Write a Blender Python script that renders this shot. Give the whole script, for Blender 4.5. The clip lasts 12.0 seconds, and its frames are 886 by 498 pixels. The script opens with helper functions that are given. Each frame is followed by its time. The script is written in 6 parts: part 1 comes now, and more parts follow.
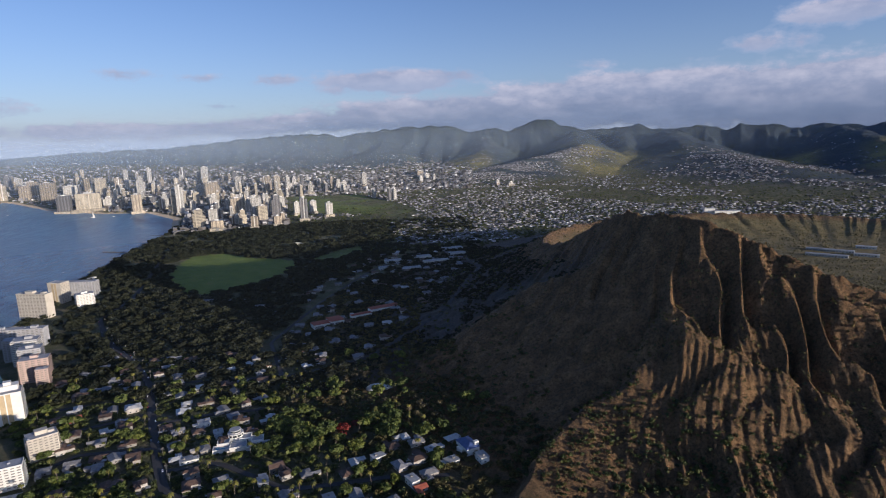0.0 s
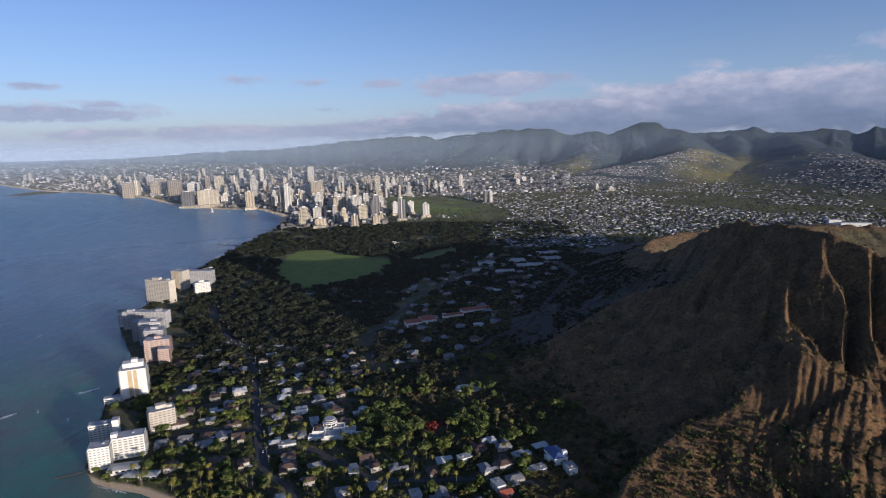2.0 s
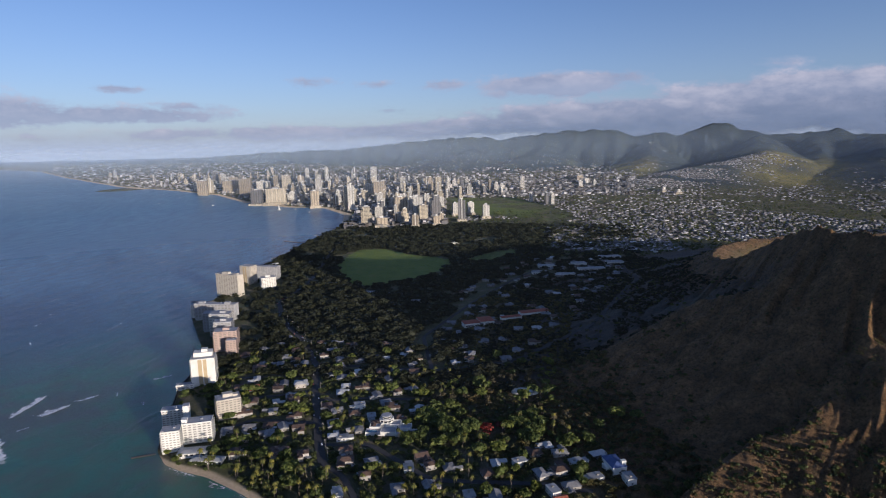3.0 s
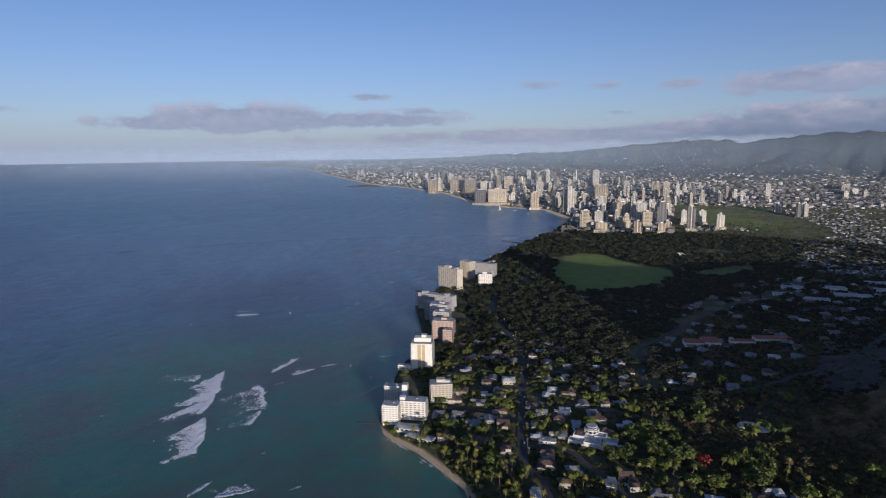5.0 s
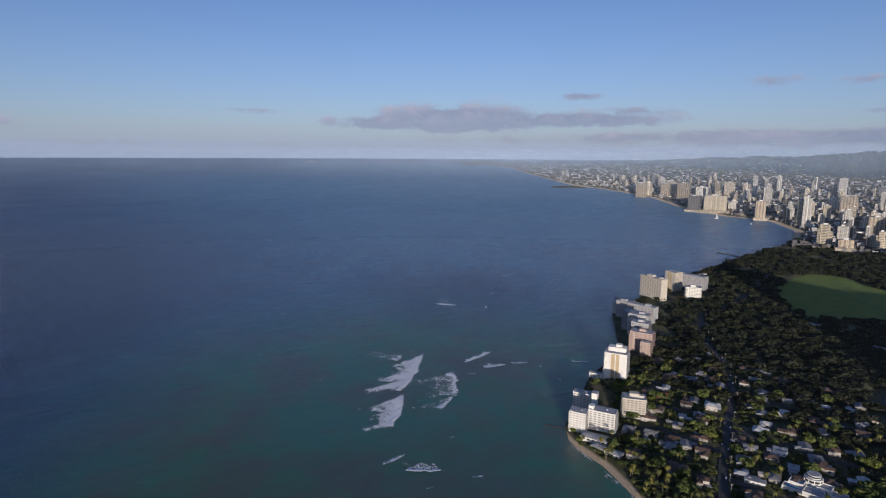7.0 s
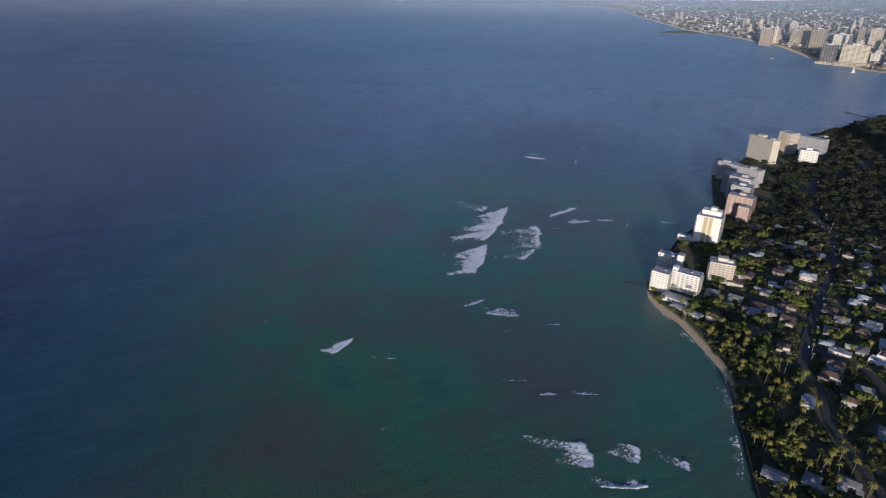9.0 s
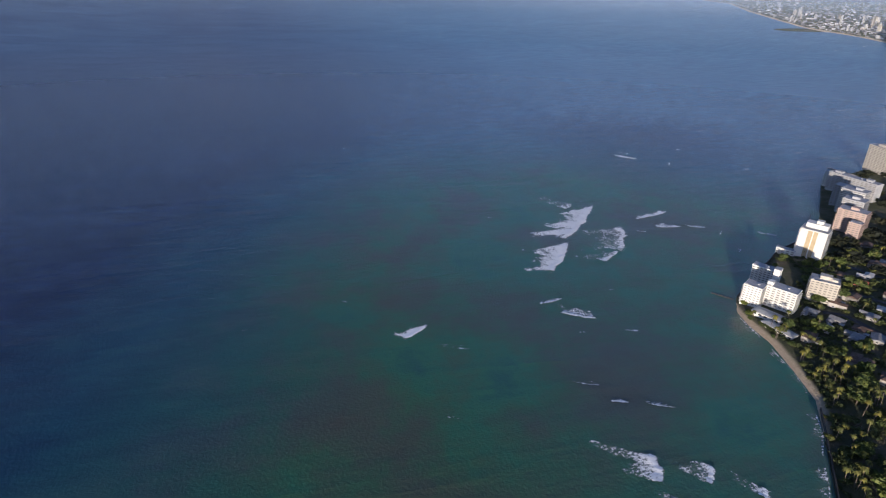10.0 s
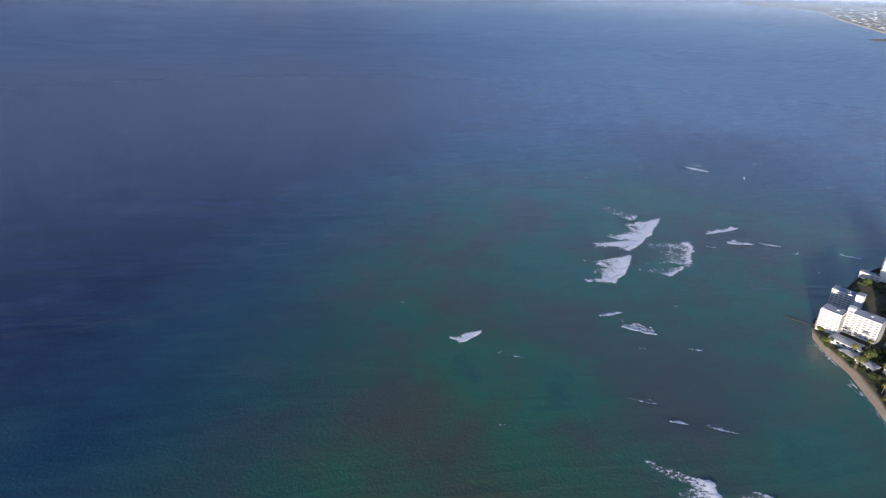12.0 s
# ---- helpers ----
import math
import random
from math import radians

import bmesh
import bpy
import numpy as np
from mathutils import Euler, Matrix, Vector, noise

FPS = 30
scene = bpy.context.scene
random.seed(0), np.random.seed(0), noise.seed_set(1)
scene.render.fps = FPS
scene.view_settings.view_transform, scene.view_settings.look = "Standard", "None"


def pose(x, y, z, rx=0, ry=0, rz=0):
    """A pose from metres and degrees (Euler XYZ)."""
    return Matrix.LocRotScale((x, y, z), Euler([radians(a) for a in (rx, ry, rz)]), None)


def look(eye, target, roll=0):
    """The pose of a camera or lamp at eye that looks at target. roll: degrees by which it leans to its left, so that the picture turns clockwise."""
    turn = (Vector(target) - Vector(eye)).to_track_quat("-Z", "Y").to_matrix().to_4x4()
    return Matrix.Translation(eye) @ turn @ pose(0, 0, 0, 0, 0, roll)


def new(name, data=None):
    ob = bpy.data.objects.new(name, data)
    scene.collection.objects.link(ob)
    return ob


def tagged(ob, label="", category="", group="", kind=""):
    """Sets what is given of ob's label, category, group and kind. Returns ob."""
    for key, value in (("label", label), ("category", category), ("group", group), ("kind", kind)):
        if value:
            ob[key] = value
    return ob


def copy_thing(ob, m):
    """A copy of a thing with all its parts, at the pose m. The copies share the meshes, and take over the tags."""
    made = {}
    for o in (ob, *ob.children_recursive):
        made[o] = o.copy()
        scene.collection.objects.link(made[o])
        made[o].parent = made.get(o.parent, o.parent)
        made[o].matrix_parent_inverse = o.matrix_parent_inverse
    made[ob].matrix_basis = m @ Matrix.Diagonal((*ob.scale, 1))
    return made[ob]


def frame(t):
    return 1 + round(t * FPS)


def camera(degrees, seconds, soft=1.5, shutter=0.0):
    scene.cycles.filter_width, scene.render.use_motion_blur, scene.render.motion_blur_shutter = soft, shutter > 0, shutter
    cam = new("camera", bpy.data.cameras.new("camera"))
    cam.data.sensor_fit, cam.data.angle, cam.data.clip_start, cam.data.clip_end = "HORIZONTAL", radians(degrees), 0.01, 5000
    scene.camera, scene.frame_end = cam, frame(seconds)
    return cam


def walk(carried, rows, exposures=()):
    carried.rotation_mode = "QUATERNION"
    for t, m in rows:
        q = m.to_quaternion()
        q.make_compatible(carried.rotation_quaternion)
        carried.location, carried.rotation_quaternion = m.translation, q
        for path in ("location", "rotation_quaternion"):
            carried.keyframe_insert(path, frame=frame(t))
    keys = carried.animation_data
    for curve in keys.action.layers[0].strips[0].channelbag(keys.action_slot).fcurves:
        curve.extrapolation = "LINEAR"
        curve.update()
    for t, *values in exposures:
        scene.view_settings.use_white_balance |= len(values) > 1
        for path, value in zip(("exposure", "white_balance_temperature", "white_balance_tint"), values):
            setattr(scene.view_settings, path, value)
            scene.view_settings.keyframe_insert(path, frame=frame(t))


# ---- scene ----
# Camera: a drone that hovers 340 m above the sea and turns where it is.
# x points east, y north, z up; the sea lies at z = 0.
cam = camera(74.69, 12.0, soft=1.1)
EYE = Vector((0.0, 0.0, 340.0))
# seconds, heading (to the left of north), pitch, roll
PATH = [
    (0.0, 0.0, -10.67, -1.78), (0.5, 0.49, -10.58, -1.76), (1.0, 1.18, -10.48, -1.69), (1.5, 3.99, -10.35, -1.57),
    (2.0, 9.4, -10.16, -1.39), (2.5, 12.8, -10.0, -1.22), (2.7, 13.78, -9.98, -1.18), (4.3, 26.29, -9.61, -1.12),
    (4.5, 28.96, -9.53, -1.02), (5.0, 36.71, -9.38, -0.69), (5.5, 44.63, -9.26, -0.3), (6.0, 50.79, -9.23, 0.11),
    (6.5, 53.83, -9.23, 0.32), (7.0, 56.37, -9.32, 0.34), (7.5, 58.42, -13.59, 0.38), (7.7, 58.96, -16.38, 0.48),
    (9.3, 66.41, -25.08, 1.03), (9.5, 68.38, -25.06, 1.12), (10.0, 73.63, -24.87, 1.3), (10.5, 77.17, -24.8, 1.46),
    (11.0, 78.12, -24.68, 1.48), (11.5, 79.58, -24.62, 1.5), (12.0, 80.08, -24.55, 1.51)]
walk(cam, [(t, pose(EYE.x, EYE.y, EYE.z, 90 + p, 0, yaw) @ pose(0, 0, 0, 0, 0, r)) for t, yaw, p, r in PATH],
     exposures=[(t, e, 5580, 26) for t, e in ((0.0, 0.34), (2.0, 0.34), (2.7, 0.27), (4.5, 0.08), (7.0, -0.04), (7.7, -0.1), (9.3, 0.29), (10.2, 0.52), (12.0, 0.8))])

# ---- light: low morning sun from the south-east, clear sky ----
SUN_BEARING, SUN_HEIGHT = 125.0, 7.7
world = bpy.data.worlds.new("sky")
scene.world = world
world.use_nodes = True
wn = world.node_tree.nodes
sky = wn.new("ShaderNodeTexSky")
sky.sky_type = "NISHITA"
sky.sun_disc = False
sky.sun_elevation, sky.sun_rotation = radians(SUN_HEIGHT + 7.4), radians(SUN_BEARING)
sky.altitude, sky.air_density, sky.dust_density, sky.ozone_density = 340, 1.0, 0.9, 3.0
wn["Background"].inputs["Strength"].default_value = 0.084
world.node_tree.links.new(sky.outputs["Color"], wn["Background"].inputs["Color"])
sun_data = bpy.data.lights.new("sun", "SUN")
sun_data.energy, sun_data.angle, sun_data.color = 4.9, radians(0.6), (1.0, 0.86, 0.58)
sun = new("sun", sun_data)
b, e = radians(SUN_BEARING), radians(SUN_HEIGHT)
sun.matrix_world = look((3000 * math.sin(b), 3000 * math.cos(b), 3000 * math.tan(e)), (0, 0, 0))


# ---- materials ----
def material(name, base, rough=0.8, metal=0.0):
    m = bpy.data.materials.new(name)
    m.use_nodes = True
    bsdf = m.node_tree.nodes["Principled BSDF"]
    bsdf.inputs["Base Color"].default_value = (*base, 1)
    bsdf.inputs["Roughness"].default_value = rough
    bsdf.inputs["Metallic"].default_value = metal
    return m


def node(m, kind, **sets):
    n = m.node_tree.nodes.new(kind)
    for key, value in sets.items():
        n.inputs[key.replace("_", " ")].default_value = value
    return n


def link(m, a, b):
    m.node_tree.links.new(a, b)


def noise_of(m, scale, detail=5.0, rough=0.6, stretch=(1, 1, 1), coord="Object"):
    tc = m.node_tree.nodes.new("ShaderNodeTexCoord")
    mp = m.node_tree.nodes.new("ShaderNodeMapping")
    mp.inputs["Scale"].default_value = stretch
    nz = node(m, "ShaderNodeTexNoise", Scale=scale, Detail=detail, Roughness=rough)
    link(m, tc.outputs[coord], mp.inputs["Vector"])
    link(m, mp.outputs["Vector"], nz.inputs["Vector"])
    return nz.outputs["Fac"]


def ramp(m, fac, stops):
    r = m.node_tree.nodes.new("ShaderNodeValToRGB")
    while len(r.color_ramp.elements) < len(stops):
        r.color_ramp.elements.new(0.5)
    for el, (at, col) in zip(r.color_ramp.elements, stops):
        el.position = at
        el.color = (*col, 1) if len(col) == 3 else col
    link(m, fac, r.inputs["Fac"])
    return r.outputs["Color"]


def mix(m, fac, a, b, blend="MIX"):
    x = m.node_tree.nodes.new("ShaderNodeMix")
    x.data_type, x.blend_type = "RGBA", blend
    for sock, v in ((x.inputs[0], fac), (x.inputs[6], a), (x.inputs[7], b)):
        if isinstance(v, (int, float)):
            sock.default_value = v
        elif isinstance(v, tuple):
            sock.default_value = (*v, 1)
        else:
            link(m, v, sock)
    return x.outputs[2]


def attribute(m, name):
    a = m.node_tree.nodes.new("ShaderNodeAttribute")
    a.attribute_name = name
    return a.outputs["Fac"]


def bump(m, height, strength, distance):
    bp = node(m, "ShaderNodeBump", Strength=strength, Distance=distance)
    link(m, height, bp.inputs["Height"])
    link(m, bp.outputs["Normal"], m.node_tree.nodes["Principled BSDF"].inputs["Normal"])


def colour(m, out):
    link(m, out, m.node_tree.nodes["Principled BSDF"].inputs["Base Color"])


def mottled(name, a, b, scale, rough=0.85, grain=0.3, per_object=0.0):
    """A surface with two tones at a large scale, grain at a small one, and a shift of its own for each object."""
    m = material(name, a, rough)
    col = mix(m, ramp(m, noise_of(m, scale), [(0.35, (0, 0, 0)), (0.65, (1, 1, 1))]), a, b)
    fine = ramp(m, noise_of(m, scale * 9), [(0.25, (1 - grain,) * 3), (0.75, (1.0,) * 3)])
    col = mix(m, 1.0, col, fine, "MULTIPLY")
    if per_object:
        info = m.node_tree.nodes.new("ShaderNodeObjectInfo")
        col = mix(m, 1.0, col, ramp(m, info.outputs["Random"], [(0, (1 - per_object,) * 3), (1, (1, 1, 1))]), "MULTIPLY")
    colour(m, col)
    return m


def islands(name, stops, scale=0.4, grain=0.35, rough=0.85):
    """For joined pieces: each island takes a tone from the row of stops."""
    m = material(name, stops[0][1], rough)
    geo = m.node_tree.nodes.new("ShaderNodeNewGeometry")
    col = ramp(m, geo.outputs["Random Per Island"], stops)
    fine = ramp(m, noise_of(m, scale), [(0.3, (1 - grain,) * 3), (0.7, (1.0,) * 3)])
    colour(m, mix(m, 1.0, col, fine, "MULTIPLY"))
    return m


# ---- meshes ----
def mesh_object(name, verts, faces, mat, parent=None, smooth=False):
    me = bpy.data.meshes.new(name)
    if isinstance(verts, np.ndarray) and isinstance(faces, np.ndarray):
        nv, nf, k = len(verts), len(faces), faces.shape[1]
        me.vertices.add(nv)
        me.vertices.foreach_set("co", verts.astype(np.float32).ravel())
        me.loops.add(nf * k)
        me.loops.foreach_set("vertex_index", faces.astype(np.int32).ravel())
        me.polygons.add(nf)
        me.polygons.foreach_set("loop_start", np.arange(0, nf * k, k, dtype=np.int32))
        me.update(calc_edges=True)
    else:
        me.from_pydata([tuple(v) for v in verts], [], [tuple(f) for f in faces])
        me.update()
    me.materials.append(mat)
    if smooth:
        me.polygons.foreach_set("use_smooth", np.ones(len(me.polygons), dtype=bool))
    ob = new(name, me)
    if parent:
        ob.parent = parent
    return ob


def float_attribute(ob, name, values):
    ob.data.attributes.new(name, "FLOAT", "POINT").data.foreach_set("value", np.asarray(values, dtype=np.float32))


# ---- the lie of the land ----
# Distance is drawn in beyond 2.4 km, towards the eye, so that the far shore and the mountains fit within the camera's reach.
NEAR = 2400.0


def drawn_in(r):
    return np.where(r < NEAR, 1.0, NEAR * (2.0 - NEAR / np.maximum(r, NEAR)) / np.maximum(r, NEAR))


def warp(x, y, z):
    s = drawn_in(np.hypot(x, y))
    return x * s, y * s, EYE.z + (z - EYE.z) * s


COAST = np.array([(20000, 7000), (5200, 2000), (2600, 900), (1500, 400), (900, 200), (500, 150), (200, 180), (0, 230), (-120, 290),
                  (-194, 349), (-241, 390), (-275, 419), (-311, 448), (-350, 463), (-396, 478), (-433, 482), (-458, 489), (-488, 512),
                  (-512, 548), (-545, 600), (-588, 668), (-612, 735), (-676, 836), (-755, 922), (-818, 990), (-842, 1060), (-868, 1130),
                  (-905, 1280), (-962, 1461), (-1021, 1744), (-1070, 2010), (-1129, 2392), (-1300, 2800), (-1573, 3105), (-1848, 3136),
                  (-2300, 3400), (-2611, 3681), (-2939, 3979), (-3671, 4413), (-4799, 4938), (-7750, 6966), (-11333, 9616),
                  (-18899, 13454), (-40000, 24000)], dtype=float)


def shore_distance(x, y):
    """Metres to the shore line, positive inland."""
    best = np.full(np.shape(x), 1e9)
    inside = np.zeros(np.shape(x), dtype=bool)
    ring = np.vstack([COAST, [(-40000, 60000), (60000, 60000), (60000, 7000)]])
    for i in range(len(ring)):
        (ax, ay), (bx, by) = ring[i], ring[(i + 1) % len(ring)]
        if i < len(COAST) - 1:
            dx, dy = bx - ax, by - ay
            t = np.clip(((x - ax) * dx + (y - ay) * dy) / (dx * dx + dy * dy), 0, 1)
            best = np.minimum(best, np.hypot(x - ax - t * dx, y - ay - t * dy))
        if ay != by:
            inside ^= ((ay > y) != (by > y)) & (x < (bx - ax) * (y - ay) / (by - ay) + ax)
    return np.where(inside, best, -best)


def hashed(i, j, k=0):
    v = np.sin(i * 127.1 + j * 311.7 + k * 74.7) * 43758.5453
    return v - np.floor(v)


def value_noise(x, y, k=0):
    xi, yi = np.floor(x), np.floor(y)
    u, v = x - xi, y - yi
    u, v = u * u * (3 - 2 * u), v * v * (3 - 2 * v)
    return ((hashed(xi, yi, k) * (1 - u) + hashed(xi + 1, yi, k) * u) * (1 - v)
            + (hashed(xi, yi + 1, k) * (1 - u) + hashed(xi + 1, yi + 1, k) * u) * v)


def fractal(x, y, octaves=4, k=0):
    return sum(value_noise(x * 2 ** o, y * 2 ** o, k + o) * 0.5 ** (o + 1) for o in range(octaves))


CRATER, RIM = (800.0, 1090.0), 600.0
RIM_TURN = [0, 49, 84, 120, 150, 172, 184, 191, 196, 200, 204, 207, 209.5, 212, 216, 219, 223, 227, 231, 236, 245, 260, 300, 330, 360]
RIM_HEIGHT = [100, 97, 105, 110, 118, 128, 145, 163, 185, 205, 224, 234, 230, 235, 234, 230, 214, 199, 184, 166, 156, 150, 140, 115, 100]


def crater_part(x, y, floor_z):
    """Height of the tuff cone, with its rim, the spurs on its flanks and the flat crater floor."""
    dx, dy = x - CRATER[0], y - CRATER[1]
    r = np.hypot(dx, dy)
    turn = np.degrees(np.arctan2(dy, dx)) % 360
    wob = fractal(x / 90, y / 90, 3, 7) - 0.44
    rim = np.interp(turn, RIM_TURN, RIM_HEIGHT) + 5 * (value_noise(turn * 1.2, 0 * turn, 3) - 0.5)
    d = r - RIM
    width = np.interp(turn, [0, 150, 190, 215, 235, 260, 360], [300, 320, 390, 370, 340, 330, 300])
    u = np.clip(d / width, 0, 1)
    south = np.clip((turn - 218) / 4, 0, 1) * np.clip((330 - turn) / 20, 0, 1)
    cliff = np.interp(d, [0, 30, 60, 89, 115, 160, 217, 270, 330], [1, 0.82, 0.64, 0.5, 0.45, 0.28, 0.12, 0.04, 0])
    fall = (1 - south) * (1 - u) ** np.interp(turn, [150, 190, 205, 218], [1.75, 1.9, 2.3, 2.3]) + south * cliff
    fall = fall * (1 + south * np.clip((d - 70) / 40, 0, 1) * (np.interp(turn, [219, 225, 232, 245], [1.25, 1.06, 0.84, 0.6]) - 1))
    outer = floor_z + (rim - floor_z) * fall
    # gullies: narrow flutes on the cliff, broad spurs below the bench
    low = np.clip((d - 88) / 14, 0, 1)
    lean = turn - 0.075 * np.minimum(d, 100) - 0.03 * np.maximum(d - 100, 0)
    s = (lean / 3.7 + 1.6 * wob + 0.3 * np.sin(turn * 0.9)) % 1
    flute = np.where(s < 0.8, s / 0.8, (1 - s) / 0.2)
    s2 = (lean / 5.2 + 3.2 * wob + 0.25 * np.sin(turn * 0.6) + 0.12) % 1
    spur = np.where(s2 < 0.3, s2 / 0.3, (1 - s2) / 0.7)
    spur = np.sin(spur * np.pi / 2) ** 1.1
    vary = 0.15 + 1.5 * value_noise(turn / 2.9, d / 80, 5)
    small = np.abs(2 * ((lean / 1.25 + 2.4 * wob + d / 260) % 1) - 1)
    cut_up = np.interp(d, [-10, 8, 40, 80, 100], [0, 8, 24, 24, 9]) * (1 - flute) * (0.45 + 0.75 * vary)
    cut_low = np.interp(d, [84, 105, 150, 210, 270, 330], [4, 9, 10, 8, 4, 0]) * (1 - spur) * (0.45 + 0.8 * vary)
    fine = np.interp(d, [0, 30, 250, 350], [0, 2.2, 2.6, 0]) * small
    strong = south * 0.92 + (1 - south) * 0.34
    outer = outer - strong * ((1 - low) * cut_up + low * (cut_low - 5)) - fine * (0.6 + 0.4 * south)
    outer = outer + 6 * (fractal(x / 17, y / 17, 3, 23) - 0.44) * np.clip(u * 9, 0, 1) * np.clip((1 - u) * 3, 0, 1)
    outer = outer + 8 * wob * np.clip(u * 6, 0, 1) * np.clip((1 - u) * 3, 0, 1)
    # the long south-west ridge that comes down from the summit
    line = np.interp(d, [0, 73, 142, 187, 225, 295, 360], [213.5, 218.8, 220.3, 219.2, 218.3, 218.9, 219.3]) + 1.2 * (value_noise(d / 38, 0 * d, 15) - 0.5)
    off = (turn - line) * np.pi / 180 * r
    crest = np.interp(d, [-5, 0, 40, 73, 110, 142, 187, 225, 295, 360, 410], [200, 224, 150, 112, 100, 95, 72, 51, 31, 15, 4]) + 5 * wob
    # its sunny flank falls away gently to the east, cut by shallow gullies
    sunny = np.maximum(off, 0) * np.interp(d, [0, 60, 85, 110, 150, 300], [2.4, 2.2, 1.0, 0.42, 0.24, 0.17]) + np.clip((off - 12) / 60, 0, 1) * (
        np.interp(d, [70, 110, 150, 230, 360], [0, 3, 4.5, 4.5, 3]) * (1 - spur) * (0.7 + 0.5 * vary) + 2.0 * small)
    outer = np.where(d > -5, np.maximum(outer, crest - np.abs(np.minimum(off, 0)) * (0.62 + 0.25 * small) - 0.004 * np.minimum(off, 0) ** 2 - sunny), outer)
    # a second crest that parts from it half way down
    line = np.interp(d, [142, 178, 232, 300], [220.3, 225.2, 228.2, 231.0]) + 1.0 * (value_noise(d / 30, 0 * d, 16) - 0.5)
    off = np.abs(turn - line) * np.pi / 180 * r
    crest = np.interp(d, [130, 142, 178, 232, 300], [50, 68, 38, 17, 2]) + 3 * wob
    outer = np.where((d > 130) & (d < 310), np.maximum(outer, crest - off * (0.6 + 0.3 * small)), outer)
    outer = outer + 2.6 * (fractal(x / 6.5, y / 6.5, 2, 29) - 0.37) * np.clip(u * 12, 0, 1) * np.clip((1 - u) * 4, 0, 1)
    # a broad spur on the shaded west flank
    line = np.interp(d, [20, 59, 82, 107, 161, 208, 332], [209, 207.5, 203.7, 199.5, 198.8, 198.7, 200.6])
    off = (turn - line) * np.pi / 180 * r
    outer = outer + np.interp(d, [15, 60, 150, 260, 340], [0, 9, 15, 10, 0]) * np.exp(-(off / np.where(off < 0, 20, 55)) ** 2)
    # fine rills that run down the sunny slopes
    rill = np.abs(2 * ((lean / 0.62 + 3.2 * wob + 0.8 * fractal(x / 30, y / 30, 2, 37)) % 1) - 1)
    outer = outer - south * np.interp(d, [10, 50, 200, 320], [0, 1.5, 2.6, 0]) * (1 - rill) * value_noise(x / 34, y / 34, 39) * 1.6
    v = np.clip(-d / 240, 0, 1)
    inner = 60 + (rim - 60) * (1 - v) ** 1.7 - 3 * np.clip(v * 5, 0, 1) * np.clip(1.2 - v, 0, 1) * np.abs(2 * ((turn / 5.3 + wob) % 1) - 1)
    return np.where(d > 0, outer, inner), d


SKY_TURN = [-60, -37.1, -35.4, -33.2, -30.8, -29.5, -27.0, -25.7, -23.9, -20.1, -18.6, -16.1, -14.1, -11.2, -9.9, -8.6, -6.9, -5.1, -2.9,
            -0.7, 0.9, 5.3, 9.6, 11.7, 17.4, 24.6, 36.7, 44, 50, 60]
SKY_RISE = [0.4, 0.28, 0.22, 0.45, 0.13, 0.55, 0.55, 0.22, 0.58, 0.51, 0.97, 0.55, 0.52, 1.3, 1.82, 1.49, 0.75, 1.03, 0.67,
            1.38, 1.43, 1.23, 0.72, 0.99, 0.78, 0.1, -0.4, -0.7, -0.9, -0.9]
# spurs that come down from the range towards the town: (bearing to the left, distance, height) from toe to top, and half width
SPURS = [([(-1.8, 4250, 15), (-7, 5200, 95), (-13.6, 6500, 222), (-13, 9200, 430)], 760), ([(-35, 3900, 25), (-30, 4700, 90), (-24, 6000, 172), (-21, 9200, 420)], 900),
         ([(1.5, 5300, 15), (-4.3, 6500, 112), (-4.5, 9200, 380)], 620), ([(9, 6900, 15), (5, 9600, 360)], 850), ([(17, 7200, 15), (12, 9800, 340)], 950),
         ([(-41, 4100, 40), (-38.5, 5600, 180), (-34, 9200, 400)], 800), ([(-19.5, 5600, 20), (-18, 7300, 160), (-17, 9400, 420)], 560)]


def away(turn, r):
    return -math.sin(radians(turn)) * r, math.cos(radians(turn)) * r


def spur_height(x, y):
    best = np.zeros(np.shape(x))
    for pts, half in SPURS:
        flat = [(*away(a, r), z) for a, r, z in pts]
        for (ax, ay, az), (bx, by, bz) in zip(flat, flat[1:]):
            dx, dy = bx - ax, by - ay
            t = np.clip(((x - ax) * dx + (y - ay) * dy) / (dx * dx + dy * dy), 0, 1)
            off = np.hypot(x - ax - t * dx, y - ay - t * dy)
            off = off + 260 * (fractal(x / 500, y / 500, 4, 13) - 0.47)
            best = np.maximum(best, (az + t * (bz - az)) * np.clip(1.05 - off / half, 0, 1) ** 1.1)
    return best


